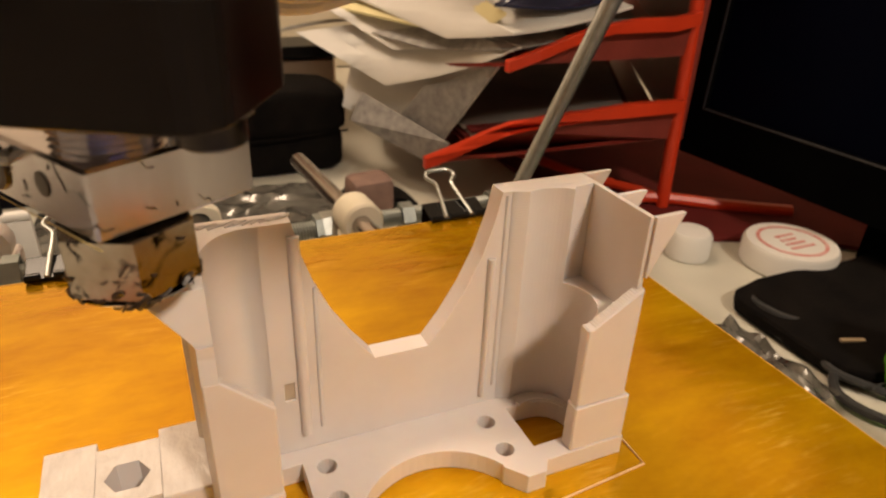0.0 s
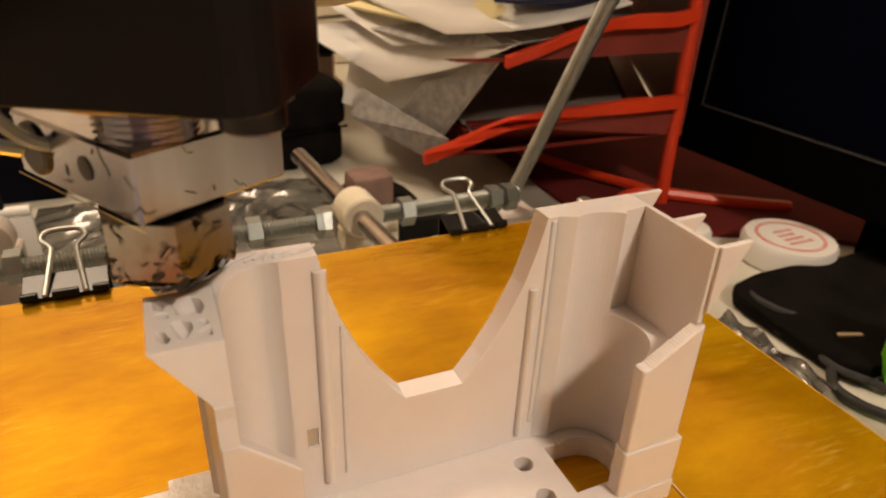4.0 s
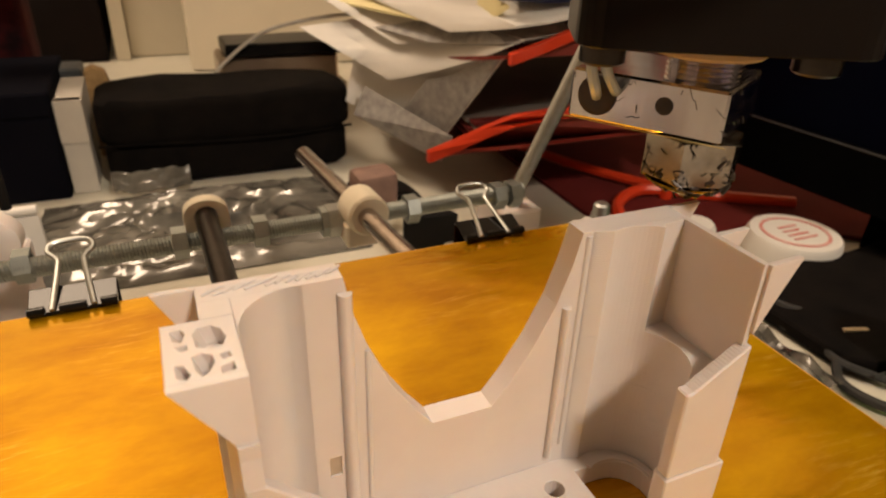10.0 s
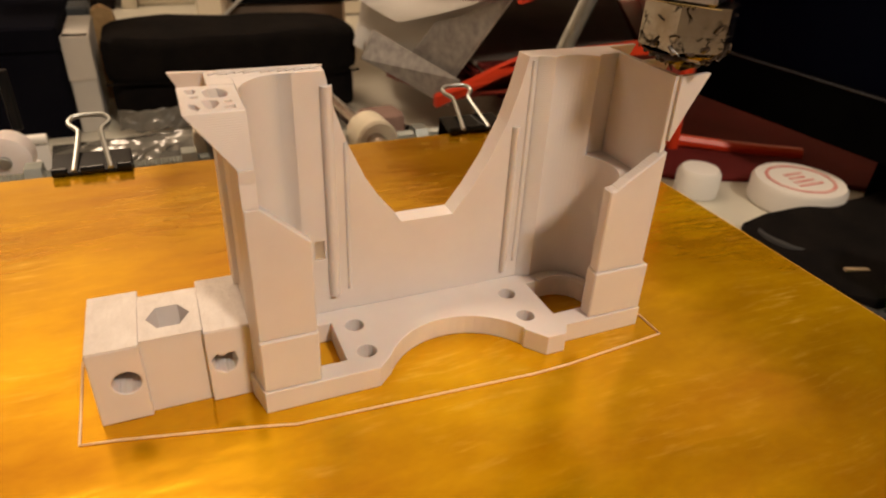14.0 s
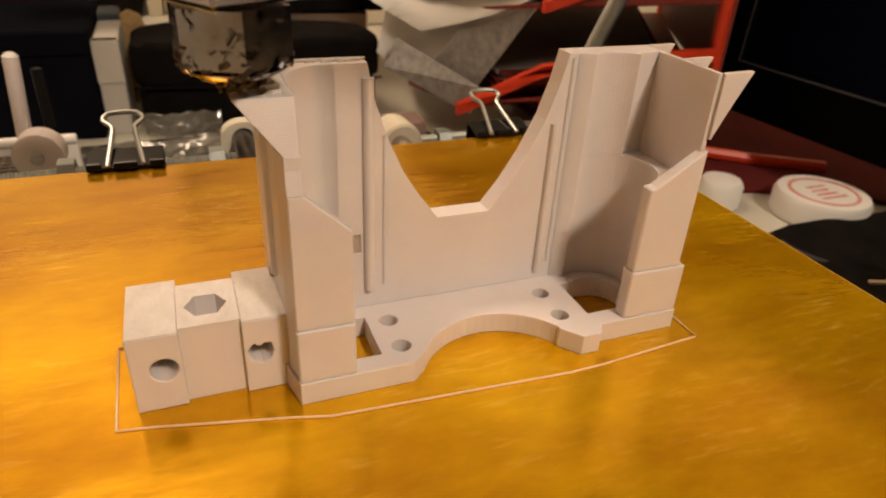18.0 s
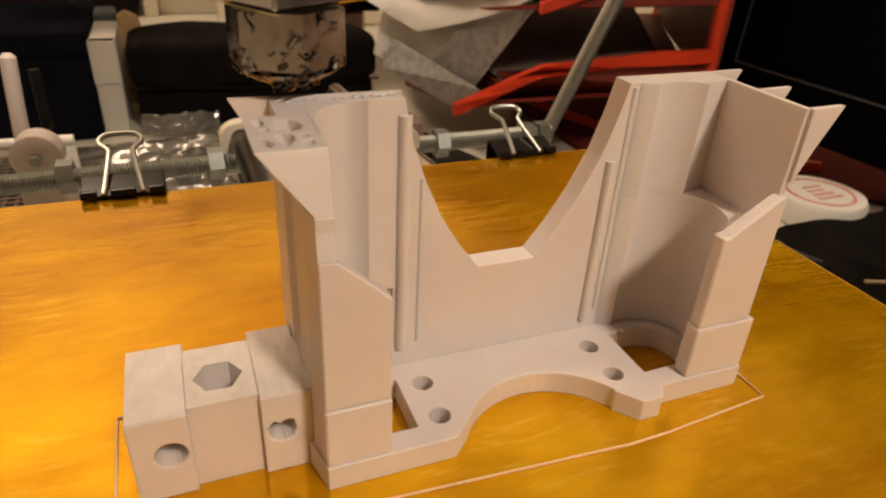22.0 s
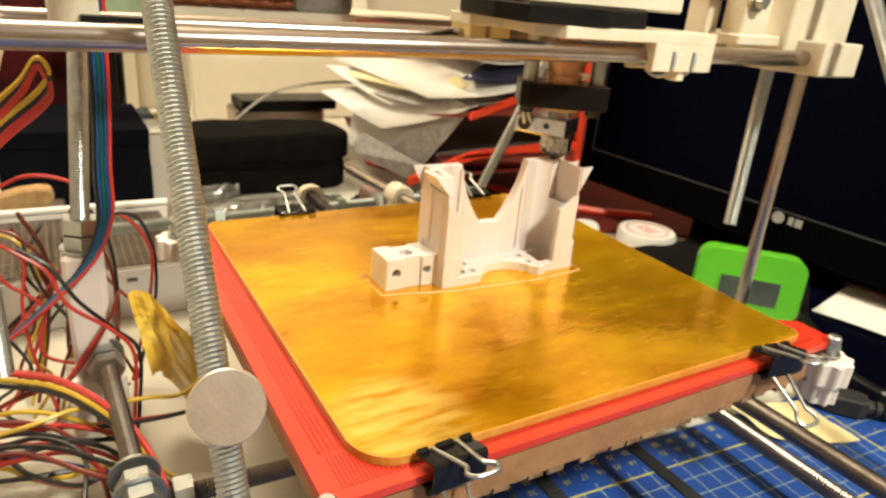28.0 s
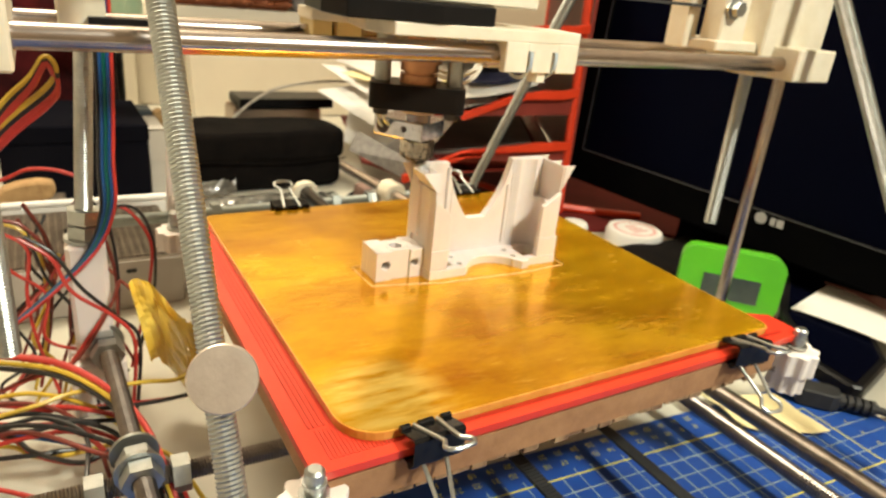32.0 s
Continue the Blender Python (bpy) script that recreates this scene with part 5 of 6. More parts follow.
def background():
    # black folded case
    t = thing("fabric_case", "black padded fabric case lying folded on the desk", "case")
    def pillow(x0, x1, y0, y1, z0, z1, r, seed):
        bm = box(B(), x0, x1, y0, y1, z0, z1)
        bmesh.ops.subdivide_edges(bm, edges=bm.edges, cuts=7, use_grid_fill=True)
        cx, cy, cz = (x0 + x1) / 2, (y0 + y1) / 2, (z0 + z1) / 2
        hx, hy, hz = (x1 - x0) / 2, (y1 - y0) / 2, (z1 - z0) / 2
        for v in bm.verts:
            p = Vector(((v.co.x - cx) / hx, (v.co.y - cy) / hy, (v.co.z - cz) / hz))
            q = Vector([abs(c) ** 8 for c in p])
            s = (q.x + q.y + q.z) ** 0.125
            p = p / max(s, 1e-6) * max(abs(c) for c in p)
            w = noise.noise(Vector((v.co.x * 0.02, v.co.y * 0.02, seed))) * 3
            v.co = Vector((cx + p.x * hx, cy + p.y * hy, cz + p.z * hz + (w if p.z > 0 else 0)))
        return bm
    part("lower_half", pillow(-64, 106, 407, 475, DESK, -58, 8, 1.0), FABRIC, t, smooth=True)
    part("upper_half", pillow(-66, 108, 403, 474, -62, -28, 8, 2.0), FABRIC, t, smooth=True)
    part("zip_seam", tube(B(), [(-66, 406, -59), (0, 402, -60), (60, 402, -61), (108, 408, -60)], 0.8, 6, 4), FABRIC, t)
    # dark box with a pale label
    t = thing("dark_box", "dark navy box with a pale paper label standing on the desk", "box")
    part("box_body", box(B(), -205, -88, 405, 520, DESK, -36), NAVY, t, bevel=1.5)
    part("box_lid", box(B(), -206, -87.2, 404, 521, -35.8, -20), NAVY, t, bevel=1.5)
    solo("blue_grey_pack", box(B(), -92, -73, 486, 515, DESK, -23.5), mat("blue_grey_card", (0.055, 0.065, 0.07), 0.6, color2=(0.03, 0.035, 0.04), scale=50), "dark blue-grey pack standing behind the carton", "pack", bevel=1.5)
    solo("tan_strip", slab(B(), [(-73, DESK), (-56, DESK), (-55, -40), (-58, -27), (-66, -23), (-72, -26)], (), 486, 498, "y"), CORK, "tan card strip with a rounded top", "card", bevel=0.8)
    t = thing("paper_box", "narrow pale carton standing between box and case", "box")
    part("carton", box(B(), -87, -71, 412, 480, DESK, -28), mat("dull_white_card", (0.56, 0.53, 0.47), 0.8, color2=(0.50, 0.47, 0.42), scale=20), t, bevel=0.6)
    part("flap", box(B(), -87.3, -70.7, 411, 420, -56, -28), mat("pale_card", (0.58, 0.54, 0.47), 0.7, color2=(0.52, 0.48, 0.42), scale=20), t)
    # drawers behind
    t = thing("drawer_unit", "cream painted drawer unit behind the desk clutter", "cabinet")
    part("carcass", box(B(), -45, 520, 860, 1150, DESK, 420), DRAWER, t, bevel=2)
    part("side_panel", box(B(), -62, -45.5, 845, 1150, DESK, 420), DRAWER, t, bevel=1)
    part("slanted_flap", slab(B(), [(800, -90), (850, 170), (842, 170), (760, -90)], (), 20, 300, "x"), DRAWER, t)
    # plain block whose near-black colour paints in the corner's shadow
    solo("shaded_shelf", box(B(), -620, -70, 840, 1150, DESK, 112), mat("shade_dark_wood", (0.010, 0.006, 0.0055), 0.8, color2=(0.006, 0.004, 0.004), scale=12, spec=0.15), "plain near-black block standing for a shadowed shelf of odds and ends", "shelf", bevel=2)
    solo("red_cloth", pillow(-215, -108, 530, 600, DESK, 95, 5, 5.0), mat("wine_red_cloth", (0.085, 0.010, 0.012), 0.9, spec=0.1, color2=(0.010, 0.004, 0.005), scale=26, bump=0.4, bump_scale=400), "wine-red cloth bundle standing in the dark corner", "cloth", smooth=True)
    # small silver case with a thin dark slab on it
    t = thing("metal_tin", "flat brushed metal tin behind the fabric case", "tin")
    part("tin_body", box(B(), 34, 148, 590, 640, -71, -43.5), mat("warm_tin", (0.55, 0.45, 0.36), 0.3, 0.8, color2=(0.45, 0.36, 0.28), scale=30), t, bevel=3)
    solo("tin_stand", box(B(), 28, 154, 585, 640, DESK, -71.5), DRAWER, "pale board under the metal tin", "board")
    solo("dark_slab", box(B(), 40, 162, 585, 640, -43, -31), BLACKP, "flat black slab on the metal tin", "box", bevel=1.5)
    solo("white_cable", tube(B(), [(8, 565, -80), (20, 570, -60), (45, 572, -37), (75, 572, -18), (110, 568, -9), (141, 560, -4), (176, 548, -2)], 1.7, 8, 8), WIRES["white"], "white cable arching behind the case", "cable", smooth=True)
    # wicker basket
    t = thing("wicker_basket", "brown wicker basket on a cream shelf board", "basket")
    for r_ in range(9):
        z = 86 + r_ * 7
        bm = B()
        for k in range(11):
            x = -41 + k * 11
            s = 1 if (k + r_) % 2 else -1
            tube(bm, [(x - 6.5, 500 - s, z), (x, 500 + s * 3.2, z + 0.4), (x + 6.5, 500 - s, z)], 2.9, 6, 3)
        tagged(part("weave", bm, WICKER, t), kind="stuff")
    part("basket_core", box(B(), -44, 75, 506, 620, 80, 150), WICKER, t)
    solo("grey_cloth", pillow(80, 150, 508, 560, 79, 112, 6, 11.0), mat("grey_knit_cloth", (0.30, 0.29, 0.27), 0.95, color2=(0.18, 0.17, 0.16), scale=40, bump=0.6, bump_scale=500), "crumpled grey cloth beside the wicker basket", "cloth", smooth=True)
    solo("basket_shelf", box(B(), -90, 330, 505, 639, 62, 79), DRAWER, "cream shelf board carrying the basket", "shelf")
    solo("glass_jar", lathe(B(), (-95, 470, 62), (-95, 470, 120), [(0, 16), (2, 18), (40, 18), (46, 15), (58, 15)], 20), mat("pale_green_glass", (0.30, 0.42, 0.28), 0.12, color2=(0.36, 0.46, 0.32), scale=20, coat=0.5), "small pale green glass jar on the shelf", "jar", smooth=True)
    solo("jar_shelf", box(B(), -135, -60, 450, 500, 56, 61.5), DRAWER, "small shelf board carrying the jar", "shelf")
    # crinkled bag, bits
    bm = B()
    def crinkle(u, v):
        x, y = -104 + 182 * u, 268 + 122 * v
        rough = 1 - abs(noise.noise(Vector((x * 0.022 + y * 0.02, y * 0.07, 0)))) * 2.4 + 0.5 * noise.noise(Vector((x * 0.09, y * 0.17, 3)))
        return Vector((x + 5 * noise.noise(Vector((x * 0.03, y * 0.03, 8))), y, DESK + 1.0 + 12 * (math.sin(math.pi * u) * math.sin(math.pi * v)) ** 0.5 * (0.45 + 0.6 * max(0.0, rough))))
    t = thing("plastic_bag", "crinkled clear plastic bag lying flat on the desk", "plastic bag")
    part("bag_film", sheet(bm, crinkle, 70, 46, 0.5), BAG, t, smooth=True)
    part("seal_strip", sheet(B(), lambda u, v: Vector((78 + 8 * v, 304 + 82 * u, DESK + 2.2 + 1.5 * noise.noise(Vector((u * 7, v, 2))))), 20, 3, 0.6), BAG, t, "folded seal strip of the bag")
    solo("bag_ridge", sheet(B(), lambda u, v: Vector((-62 + 50 * u, 392 + 6 * v - 4 * math.sin(3 * u), DESK + 6 + 12 * v + 3 * noise.noise(Vector((u * 6, v * 3, 0))))), 20, 6, 0.4), BAG, "upturned edge of a crinkled plastic bag", "plastic bag")
    solo("black_strap", sheet(B(), lambda u, v: Vector((92 + 34 * u + 6 * math.sin(4 * v), 300 + 60 * v, DESK + 3 + 16 * math.sin(math.pi * u) * (1 - v * 0.5))), 12, 12, 2.5), FABRIC, "black fabric strap curled on the desk", "strap", smooth=True)
    solo("brown_lump", pillow(78, 104, 290, 316, -84, -56, 5, 9.0), mat("pinkish_card", (0.24, 0.15, 0.12), 0.8, color2=(0.14, 0.085, 0.07), scale=60), "small crumpled brown wrapper on the desk", "wrapper", smooth=True)
    solo("lump_stand", box(B(), 74, 108, 286, 320, DESK, -83.5), DRAWER, "pale scrap of board on the desk", "board")
    solo("black_wedge", slab(B(), [(86, 236), (118, 232), (106, 262)], (), DESK, -60), BLACKP, "small black plastic wedge behind the bed", "wedge", bevel=1)
    solo("yellow_block", box(B(), 86, 104, 158, 166, -62, -44), mat("yellow_plastic", (0.72, 0.52, 0.03), 0.4, color2=(0.64, 0.45, 0.03), scale=30), "small yellow plastic piece behind the bed", "plastic piece", bevel=0.6)
    solo("yellow_block_prop", box(B(), 86, 104, 158, 168, DESK, -62.2), BLACKP, "small black stand behind the bed", "stand")
    # printed idler with upright post, seen left of the bed
    t = thing("belt_idler", "white printed idler with an upright arm behind the bed", "idler")
    part("wheel", lathe(B(), (-91, 199, -27), (-90.5, 212, -27), [(0, 7), (1.2, 9.2), (11, 9.2), (12.4, 7)], 24), PLASTIC, t, smooth=True)
    part("hub", rod(B(), (-91, 197, -27), (-91, 200, -27), 2.4, 12), ZINC, t, "small steel axle")
    part("arm", rod(B(), (-99, 222, -40), (-96, 224, 8), 3.0, 12, 1.4), PLASTIC, t, smooth=True)
    part("screw", rod(B(), (-88, 222, -22), (-88, 222, 2), 2.2, 10), BLACKP, t, "black upright screw")
    part("base", slab(B(), [(-100, 202), (-84, 202), (-83, 226), (-100, 226)], (), DESK, -37), PLASTIC, t, bevel=1)
    # ink pad roll: white tape roll with red print
    t = thing("tape_roll", "white roll of tape with a red printed ring on the desk", "tape roll")
    part("roll", lathe(B(), (312, 172, DESK), (312, 172, -76), [(0, 25.5), (1.5, 27), (13, 27), (15.5, 25.5)], 36), PAPER, t, smooth=True)
    part("red_ring", slab(B(), circle(312, 172, 20, 30), [circle(312, 172, 18, 30)], -76.4, -76.1), REDINK, t)
    bm = B()
    for k in range(4):
        box(bm, 303 + (k * 5) % 4, 321 - (k * 7) % 5, 163 + k * 5, 165 + k * 5, -76.4, -76.1)
    part("print_block", bm, REDINK, t, "red print bars")
    solo("small_pot", lathe(B(), (262, 202, DESK), (262, 202, -74), [(0, 12), (1, 13), (14, 13), (17, 11)], 24), PAPER, "small white plastic pot on the desk", "pot", smooth=True)
    # dark red sheet under trays and screen, painting the desk's reddish shade
    t = thing("shaded_desk_sheet", "dark red sheet standing for the shaded desk under the screen", "folder")
    part("cover", slab(B(), [(226, 258), (262, 222), (352, 186), (440, 104), (520, 60), (620, 200), (520, 420), (230, 430)], (), DESK, DESK + 3), MAROON, t, bevel=0.5)
    # green timer
    m = Matrix.Translation((247, 63, DESK)) @ Matrix.Rotation(radians(-48), 4, "Z") @ Matrix.Rotation(radians(-6), 4, "X")
    t = thing("kitchen_timer", "lime green electronic timer with grey display standing on the desk", "timer")
    r = 11
    rr = [p for cx, cz, a in ((76 - r, r, 270), (76 - r, 50 - r, 0), (r, 50 - r, 90), (r, r, 180)) for p in circle(cx, cz, r, 7, a, a + 90)]
    shell = part("shell", slab(B(), rr, (), 0, 16, "y", m), GREEN, t, "lime green shell", bevel=1.6)
    part("display", box(B(), 18, 60, -0.8, 0.2, 11, 30, m), LCD, shell, "grey display")
    part("display_rim", slab(B(), [(16.5, 9.5), (61.5, 9.5), (61.5, 31.5), (16.5, 31.5)], [[(18, 11), (60, 11), (60, 30), (18, 30)]], -0.6, 0.2, "y", m), GREEN, shell)
    part("button", lathe(B(), m @ Vector((38, 0.2, 40)), m @ Vector((38, -1.0, 40)), [(0, 4), (0.9, 4), (1.2, 3.5)], 20), GREEN, shell, "round green button", smooth=True)
    # tablet with paper on it
    t = thing("tablet_box", "flat glossy black device lying beside the printer", "device")
    part("case", slab(B(), [(250, -52), (247, -80), (252, -85), (304, -73), (430, 30), (392, 66), (300, 6)], (), DESK, DESK + 11), BLACKP, t, bevel=1.5)
    part("glass_panel", slab(B(), [(256, -54), (253, -79), (302, -68), (420, 29), (392, 57), (303, 1)], (), DESK + 11.02, DESK + 11.6), SCREEN, t, "glossy black panel")
    t = thing("dark_pouch", "soft black pouch lying on the desk before the screen", "pouch")
    part("pouch_body", pillow(238, 436, 66, 152, DESK, -81, 6, 3.0), FABRIC, t, smooth=True)
    part("zip_seam", tube(B(), [(242, 66, -86), (300, 65, -85.5), (380, 65, -86), (430, 67, -86)], 0.9, 6, 4), RUBBER, t)
    part("pull_tab", box(B(), 0, 12, -1.3, 1.3, 0, 1.4, Matrix.Translation((254, 92, -81.6)) @ Matrix.Rotation(radians(-20), 4, "Z")), TAN, t, "small pale zip pull", bevel=0.3)
    solo("black_cable", tube(B(), [(300, 150, -88), (262, 128, -86), (240, 112, -88), (250, 92, -87), (228, 70, -88), (236, 46, -88), (262, 40, -88)], 2.2, 8, 8), RUBBER, "tangled black cable on the desk beside the bed", "cable", smooth=True)
    solo("black_cable", tube(B(), [(282, 140, -86), (250, 140, -84), (246, 120, -82), (262, 104, -86), (238, 84, -86), (250, 60, -88)], 2.0, 8, 8), RUBBER, "tangled black cable on the desk beside the bed", "cable", smooth=True)
    solo("clear_scrap", sheet(B(), lambda u, v: Vector((188 + 34 * u, 66 + 60 * v, DESK + 4 + 6 * noise.noise(Vector((u * 5, v * 5, 1))) + 5)), 20, 22, 0.4), BAG, "crinkled clear film lying beside the bed", "film")
    solo("note_paper", sheet(B(), lambda u, v: Vector((310 + 130 * u + 18 * v, 4 + 26 * u - 84 * v, -79 + 4 * u + 2 * math.sin(3 * v))), 8, 8, 0.5), PAPER, "white note paper resting on the black device", "paper", smooth=True)
    # rose sheet paints the reddish shade across the note paper
    solo("rose_sheet", sheet(B(), lambda u, v: Vector((378 + 110 * u - 4 * v, 20 + 22 * u - 52 * v, -74.5 + 4 * u + 2 * math.sin(3 * v))), 8, 8, 0.6), PINKSHADE, "rose-coloured sheet standing for reddish shade on the note paper", "card", smooth=True)
    # yellow note and plug
    solo("yellow_note", sheet(B(), lambda u, v: Vector((152 + 44 * u - 6 * v, -76 + 34 * v - 22 * u, DESK + 2 + 5 * v + 3.5 * abs(2 * u - 1) + 2 * noise.noise(Vector((u * 3, v * 3, 2))))), 10, 8, 0.4), PAPERY, "creased pale yellow note under the bed corner", "paper", smooth=True)
    t = thing("cable_plug", "black plug with ribbed strain relief lying on the desk", "plug")
    m = Matrix.Translation((218, -72, DESK + 8)) @ Matrix.Rotation(radians(-50), 4, "Z")
    part("plug_body", slab(B(), [(-9, -6.5), (-6, -7.5), (10, -7.5), (15, -5), (15, 5), (10, 7.5), (-6, 7.5), (-9, 6.5)], (), -5.5, 5.5, "z", m), RUBBER, t, bevel=1.2)
    shell = part("connector_shell", box(B(), -24, -9, -6, 6, -2.3, 2.3, m), CHROME, t, "bright metal connector shell", bevel=0.3)
    # two raised black squares paint the shade of slots in the shell
    for y in (-3.0, 3.0):
        part("slot_shade", box(B(), -19, -14, y - 1.2, y + 1.2, 2.2, 2.5, m), INK, shell, "dark square standing for the shade in a slot")
    part("strain_relief", lathe(B(), m @ Vector((15, 0, 0)), m @ Vector((36, 0, 0)), [q for i in range(5) for q in ((i * 4.2, 4.6), (i * 4.2 + 2.4, 4.6), (i * 4.2 + 2.6, 3.1), (i * 4.2 + 4.0, 3.1))], 14), RUBBER, t)
    part("cord", tube(B(), [m @ Vector((33, 0, 0)), m @ Vector((56, 6, -3)), m @ Vector((100, 34, -5)), m @ Vector((180, 90, -5))], 2.4, 10, 6), RUBBER, t, smooth=True)


def power_supply():
    t = thing("power_supply", "metal power supply case with a perforated lid behind the wiring", "power supply")
    part("case", box(B(), -262, -98, 186, 288, DESK, -57), MESHM, t, bevel=1)
    part("front_panel", box(B(), -261, -99, 184.6, 185.9, DESK + 1, -58.5), mat("grey_white_enamel", (0.48, 0.45, 0.41), 0.5, color2=(0.42, 0.39, 0.36), scale=20), t, "white front panel")
    part("label_bar", box(B(), -133, -127, 184.0, 184.5, -66, -63.5), INK, t, "small dark label bar")
    # dark sheet under the strips paints in the shade behind the perforations
    part("lid_shade", box(B(), -259, -101, 189, 285, -56.9, -56.7), CHAR_SHADE, t, "dark sheet standing for the shade under the lid")
    for i in range(34):
        part("lid_strip", box(B(), -259 + i * 4.7, -257.9 + i * 4.7, 188, 286, -56.5, -56.1), MESHM, t)
    for j in range(21):
        part("lid_strip", box(B(), -260, -100, 189 + j * 4.7, 190.3 + j * 4.7, -56.2, -55.7), MESHM, t)
    solo("white_rail", rod(B(), (-262, 293, -52), (-90, 293, -52), 2.6, 10), PAPER, "white plastic strip behind the power supply", "strip", smooth=True)
    solo("rail_prop", box(B(), -262, -90, 291, 295, DESK, -54.8), PAPER, "pale board edge behind the power supply", "board")
    bm = slab(B(), [(-204, -60), (-205, -51), (-200, -46), (-190, -43), (-177, -41.5), (-168, -43), (-166, -50), (-170, -55), (-182, -59)], (), 314, 328, "y")
    solo("cork_piece", bm, CORK, "rough piece of cork lying on a low box", "cork", bevel=1.5)
    solo("cork_prop", box(B(), -215, -160, 300, 345, DESK, -60.2), MESHM, "low metal box under the cork", "box", bevel=1)


def wiring():
    rng = random.Random(21)

    def wire(color, pts, r=0.95, off=(0, 0, 0)):
        pts = [tuple(Vector(p) + Vector(off)) for p in pts]
        return solo("wire", tube(B(), pts, r, 7, 8), WIRES[color], color + " insulated wire looping beside the printer", "wire", group="loose wires", smooth=True)

    def jitter(pts, a):
        return [tuple(Vector(p) + Vector((rng.uniform(-a, a), rng.uniform(-a, a), rng.uniform(-a, a) * 0.7))) for p in pts]
    # flat ribbon down the upright rod, then away to the side
    ribbon = [(-142, 72, 160), (-145, 72, 83), (-146, 72, 61), (-148, 72, 36), (-149, 72, 15), (-157, 72, -4), (-173, 73, -21), (-196, 74, -40), (-240, 80, -70)]
    for k, c in enumerate(("black", "blue", "green", "blue", "red")):
        wire(c, ribbon, 0.8, (k * 1.5 - 1, -k * 0.7, k * 1.1))
    # heavy bundle sweeping across the front
    sweep = [(-235, 92, -50), (-197, 75, -53), (-173, 58, -53), (-155, 30, -54), (-145, 2, -56), (-140, -25, -66), (-138, -46, -84)]
    for c, off, r in (("red", (0, 0, 2.4), 1.3), ("yellow", (-0.6, -2.4, 0.6), 1.2), ("black", (-1.0, -4.2, -1.2), 1.2), ("pink", (0, 2.4, 2.2), 1.1)):
        wire(c, sweep, r, off)
    lanes = [("black", [(-240, 70, -70), (-198, 60, -66), (-177, 48, -66), (-155, 39, -66), (-124, 34, -64), (-104, 36, -58)]),
             ("red", [(-240, 66, -74), (-199, 57, -70), (-177, 52, -70), (-147, 45, -70), (-121, 37, -66), (-100, 40, -60)]),
             ("black", [(-236, 38, -62), (-197, 36, -62), (-181, 34, -61), (-167, 18, -62), (-168, -8, -63), (-171, -28, -70), (-180, -60, -86)]),
             ("yellow", [(-236, 44, -76), (-198, 36, -72), (-186, 24, -72), (-174, 20, -72), (-153, 19, -72), (-136, 6, -74), (-126, -14, -86)]),
             ("black", [(-236, 46, -66), (-198, 39, -68), (-186, 22, -68), (-170, 8, -68), (-158, 10, -68), (-141, 3, -70), (-136, -12, -78), (-132, -40, -88)]),
             ("red", [(-236, 48, -69), (-198, 41, -71), (-186, 24, -71), (-170, 10, -70), (-158, 12, -70), (-141, 5, -72), (-134, -10, -80), (-130, -40, -89)]),
             ("yellow", [(-210, 38, -60), (-184, 40, -58), (-169, 43, -57), (-142, 41, -57), (-123, 38, -56), (-106, 44, -40)]),
             ("blue", [(-236, 56, -78), (-204, 50, -76), (-184, 44, -78), (-160, 30, -82), (-140, 24, -86)]),
             ("brown", [(-240, 60, -62), (-206, 52, -60), (-180, 44, -62), (-164, 26, -70), (-158, -4, -82), (-150, -30, -88)]),
             ("red", [(-240, 30, -80), (-206, 20, -78), (-184, 6, -80), (-160, -6, -84), (-140, -30, -88)]),
             ("black", [(-240, 24, -84), (-200, 14, -84), (-176, -2, -86), (-150, -12, -88)])]
    for c, pts in lanes:
        wire(c, pts, 1.0)
    # looping pairs round the corner piece
    loops = [[(-167, 100, -60), (-167, 100, -48), (-164, 100, -20), (-161, 100, 6), (-156, 100, 14), (-149, 100, -1), (-146, 100, -26), (-146, 100, -52), (-150, 98, -84)],
             [(-152, 112, -14), (-145, 110, 4), (-134, 110, 2), (-127, 110, -16), (-128, 110, -40), (-133, 108, -59), (-140, 104, -86)],
             [(-214, 112, 2), (-191, 110, 0), (-182, 110, -5), (-176, 110, -17), (-175, 110, -39), (-180, 108, -64), (-186, 100, -88)],
             [(-182, 54, 14), (-172, 50, 5), (-164, 50, -10), (-150, 50, -26), (-143, 50, -39), (-144, 50, -66), (-148, 46, -88)],
             [(-150, 100, 8), (-153, 100, -6), (-152, 100, -31), (-166, 98, -55), (-172, 94, -74), (-176, 90, -89)],
             [(-204, 122, -66), (-193, 120, -54), (-182, 120, -42), (-172, 120, -31), (-175, 120, -12), (-182, 124, 4)],
             [(-146, 72, -20), (-151, 70, -30), (-160, 70, -46), (-171, 70, -60), (-184, 70, -62), (-206, 72, -70)]]
    tint = [("brown", "black"), ("red", "black"), ("yellow", "brown"), ("red", "black"), ("brown", "yellow"), ("black", "brown"), ("red", "brown")]
    for pts, cc in zip(loops, tint):
        for k, c in enumerate(cc):
            wire(c, jitter(pts, 1.2), 0.85, (k * 1.9, 0, k * 0.8))
    for k in range(16):
        x0 = rng.uniform(-208, -150)
        pts = [(x0, rng.uniform(110, 150), rng.uniform(-30, 5))]
        for j in range(4):
            last = pts[-1]
            pts.append((last[0] + rng.uniform(-16, 22), last[1] - rng.uniform(2, 16), max(DESK + 3, last[2] - rng.uniform(8, 28))))
        wire(("brown", "black", "red", "brown", "yellow", "brown", "black", "pink")[k % 8], pts, 0.85)
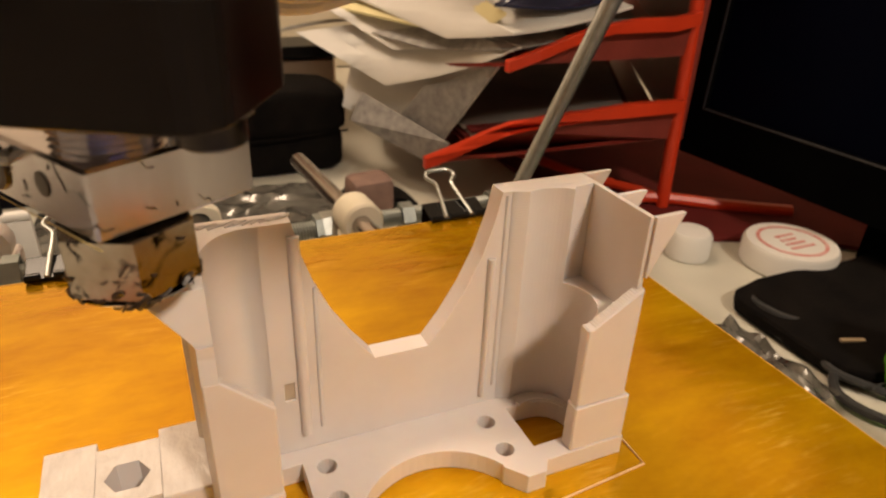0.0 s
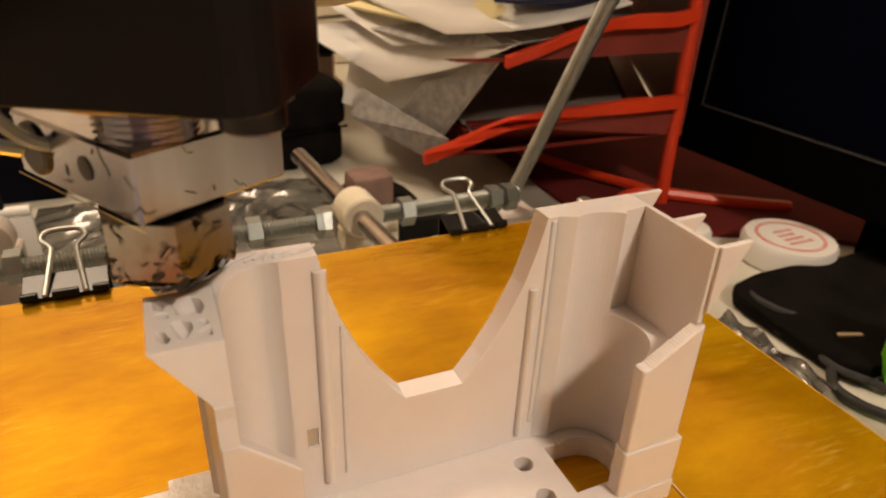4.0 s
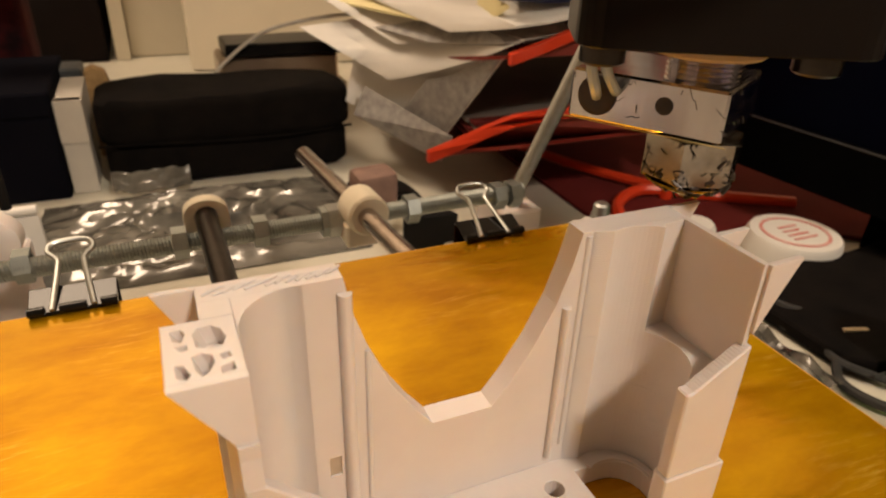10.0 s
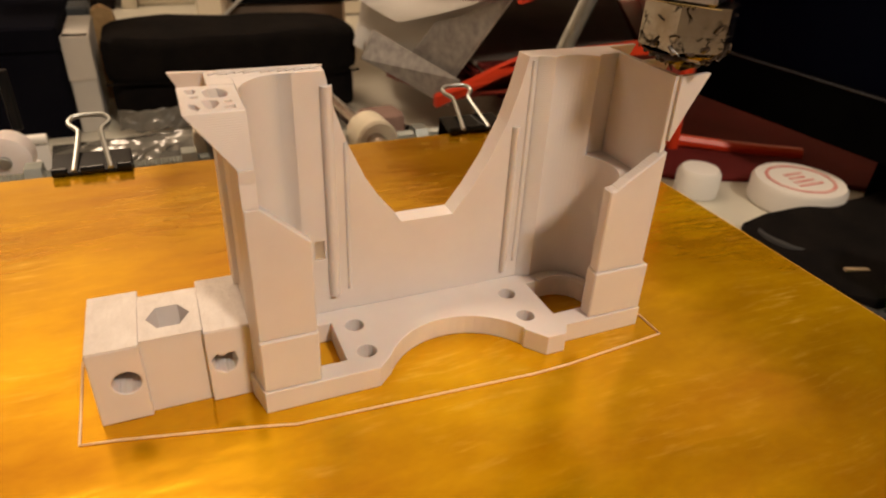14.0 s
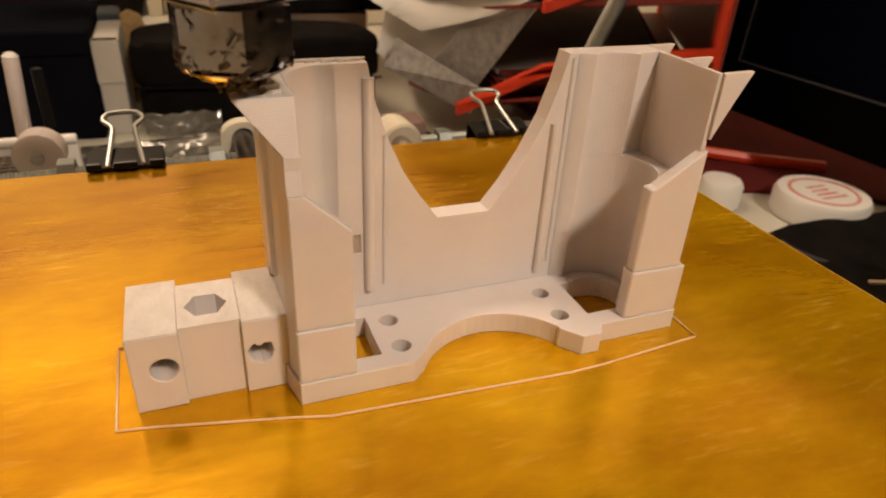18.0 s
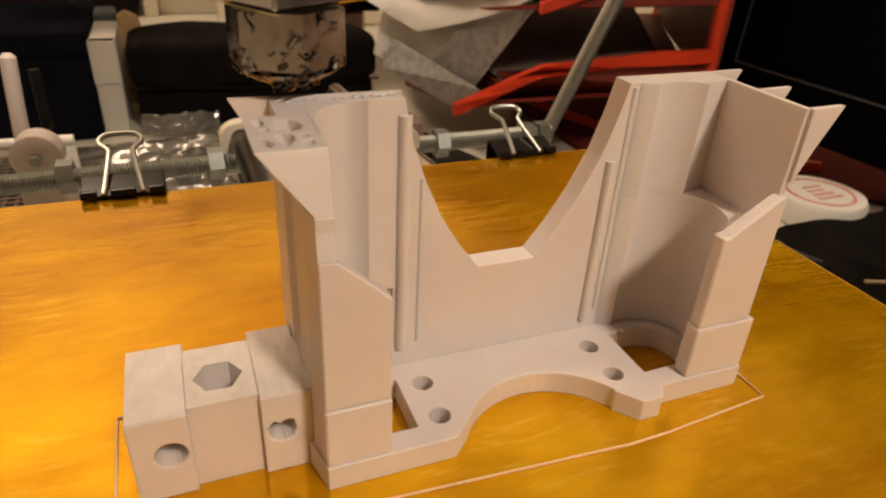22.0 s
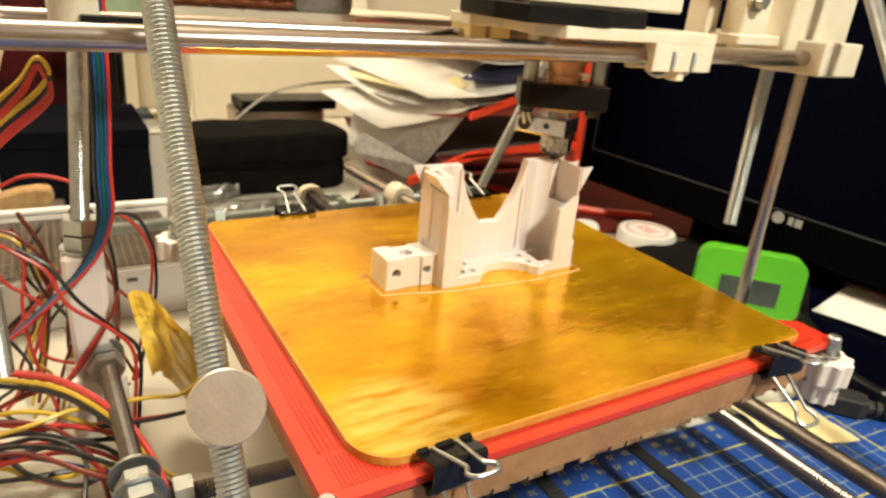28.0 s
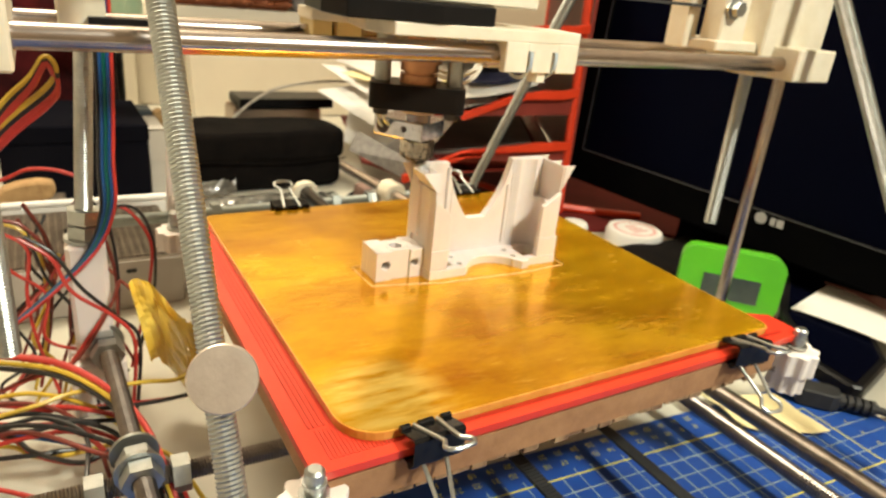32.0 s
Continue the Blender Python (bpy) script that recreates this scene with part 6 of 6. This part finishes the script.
    for k in range(9):
        y0, z0 = rng.uniform(20, 70), rng.uniform(-80, -58)
        pts = [(-238, y0 + rng.uniform(0, 20), z0), (-212, y0, z0 + rng.uniform(-3, 6)), (-188, y0 - rng.uniform(2, 14), z0 + rng.uniform(-3, 5)),
               (-168, y0 - rng.uniform(6, 26), z0), (-150 + rng.uniform(-6, 6), y0 - rng.uniform(16, 46), max(DESK + 3, z0 - 8)), (-140 + rng.uniform(-8, 6), y0 - 64, DESK + 3)]
        wire(("red", "black", "red", "black", "yellow", "black", "brown", "red", "black")[k], pts, 1.05)
    # loops up beside the cross rods
    for k, c in enumerate(("yellow", "black", "red", "red")):
        d = k * 2.2
        wire(c, [(-200, 60, 40 - d), (-181, 60, 66 - d), (-170, 60, 77 - d * 0.6), (-164, 60, 85 - d * 0.4), (-161, 60, 80 - d), (-165, 60, 73 - d), (-182, 60, 58 - d), (-205, 62, 30 - d)], 1.25)
    wire("red", [(-214, 150, 4), (-190, 150, 10), (-178, 150, 15), (-165, 150, 14), (-150, 148, 8)], 1.0)
    for k, c in enumerate(("red", "blue", "red")):
        wire(c, [(-178 + k * 4, 60, 150), (-172 + k * 4, 62, 122), (-164 + k * 4, 64, 108)], 1.2)
    # amber film scraps taped round the leads
    amber = mat("loose_amber_film", (0.95, 0.62, 0.05), 0.08, color2=(1.0, 0.78, 0.16), scale=60, coat=0.8, trans=0.25, bump=0.8, bump_scale=120)
    for x0, x1, dz, ph in ((-142, -120, 0, 0.0), (-137, -116, -7, 1.7)):
        solo("tape_scrap", sheet(B(), lambda u, v: Vector((x0 + (x1 - x0) * u + 7 * v, 62 - 10 * u + 5 * math.sin(4 * u + ph) + 3 * noise.noise(Vector((u * 5, v * 5, ph))), -16 + dz - 12 * u - 44 * v + 4 * math.sin(5 * u + ph))), 12, 14, 0.25), amber, "crumpled strip of amber tape hanging by the bed", "tape")
    solo("black_strip", box(B(), -2.2, 2.2, -1, 1, -30, 22, Matrix.Translation((-11, 230, -62)) @ Matrix.Rotation(radians(-13), 4, "Y")), RUBBER, "dark narrow strip standing in a tissue scrap", "strip")


room()
print_bed()
# handles: front clips hang out over the edge, rear ones stand up
binder_clip((-75.5, -103, -0.5), 182, 0, 16, -50, 18)
binder_clip((74, -104, -0.5), 172, 0, 14, -30, 18)
binder_clip((-52.5, 100, 0), 0, 0, 24, -20, 20)
binder_clip((64, 100, 0), 0, 0, 24, -20, 20)
printed_bracket()
clamp_block()
skirt_line()
HEAD = print_head()
frame_parts()
cutting_mat()
monitor()
letter_tray()
papers()
background()
power_supply()
wiring()


# ---- what moves ----
def motions():
    for ob in MOVES_WITH_BED:
        home = ob.matrix_basis.copy()
        walk(ob, [(t, pose(0, s * M, 0) @ home) for t, s in BED_ROWS])
    walk(HEAD, [(t, pose(x * M, 0, 0)) for t, x in HEAD_ROWS])


motions()
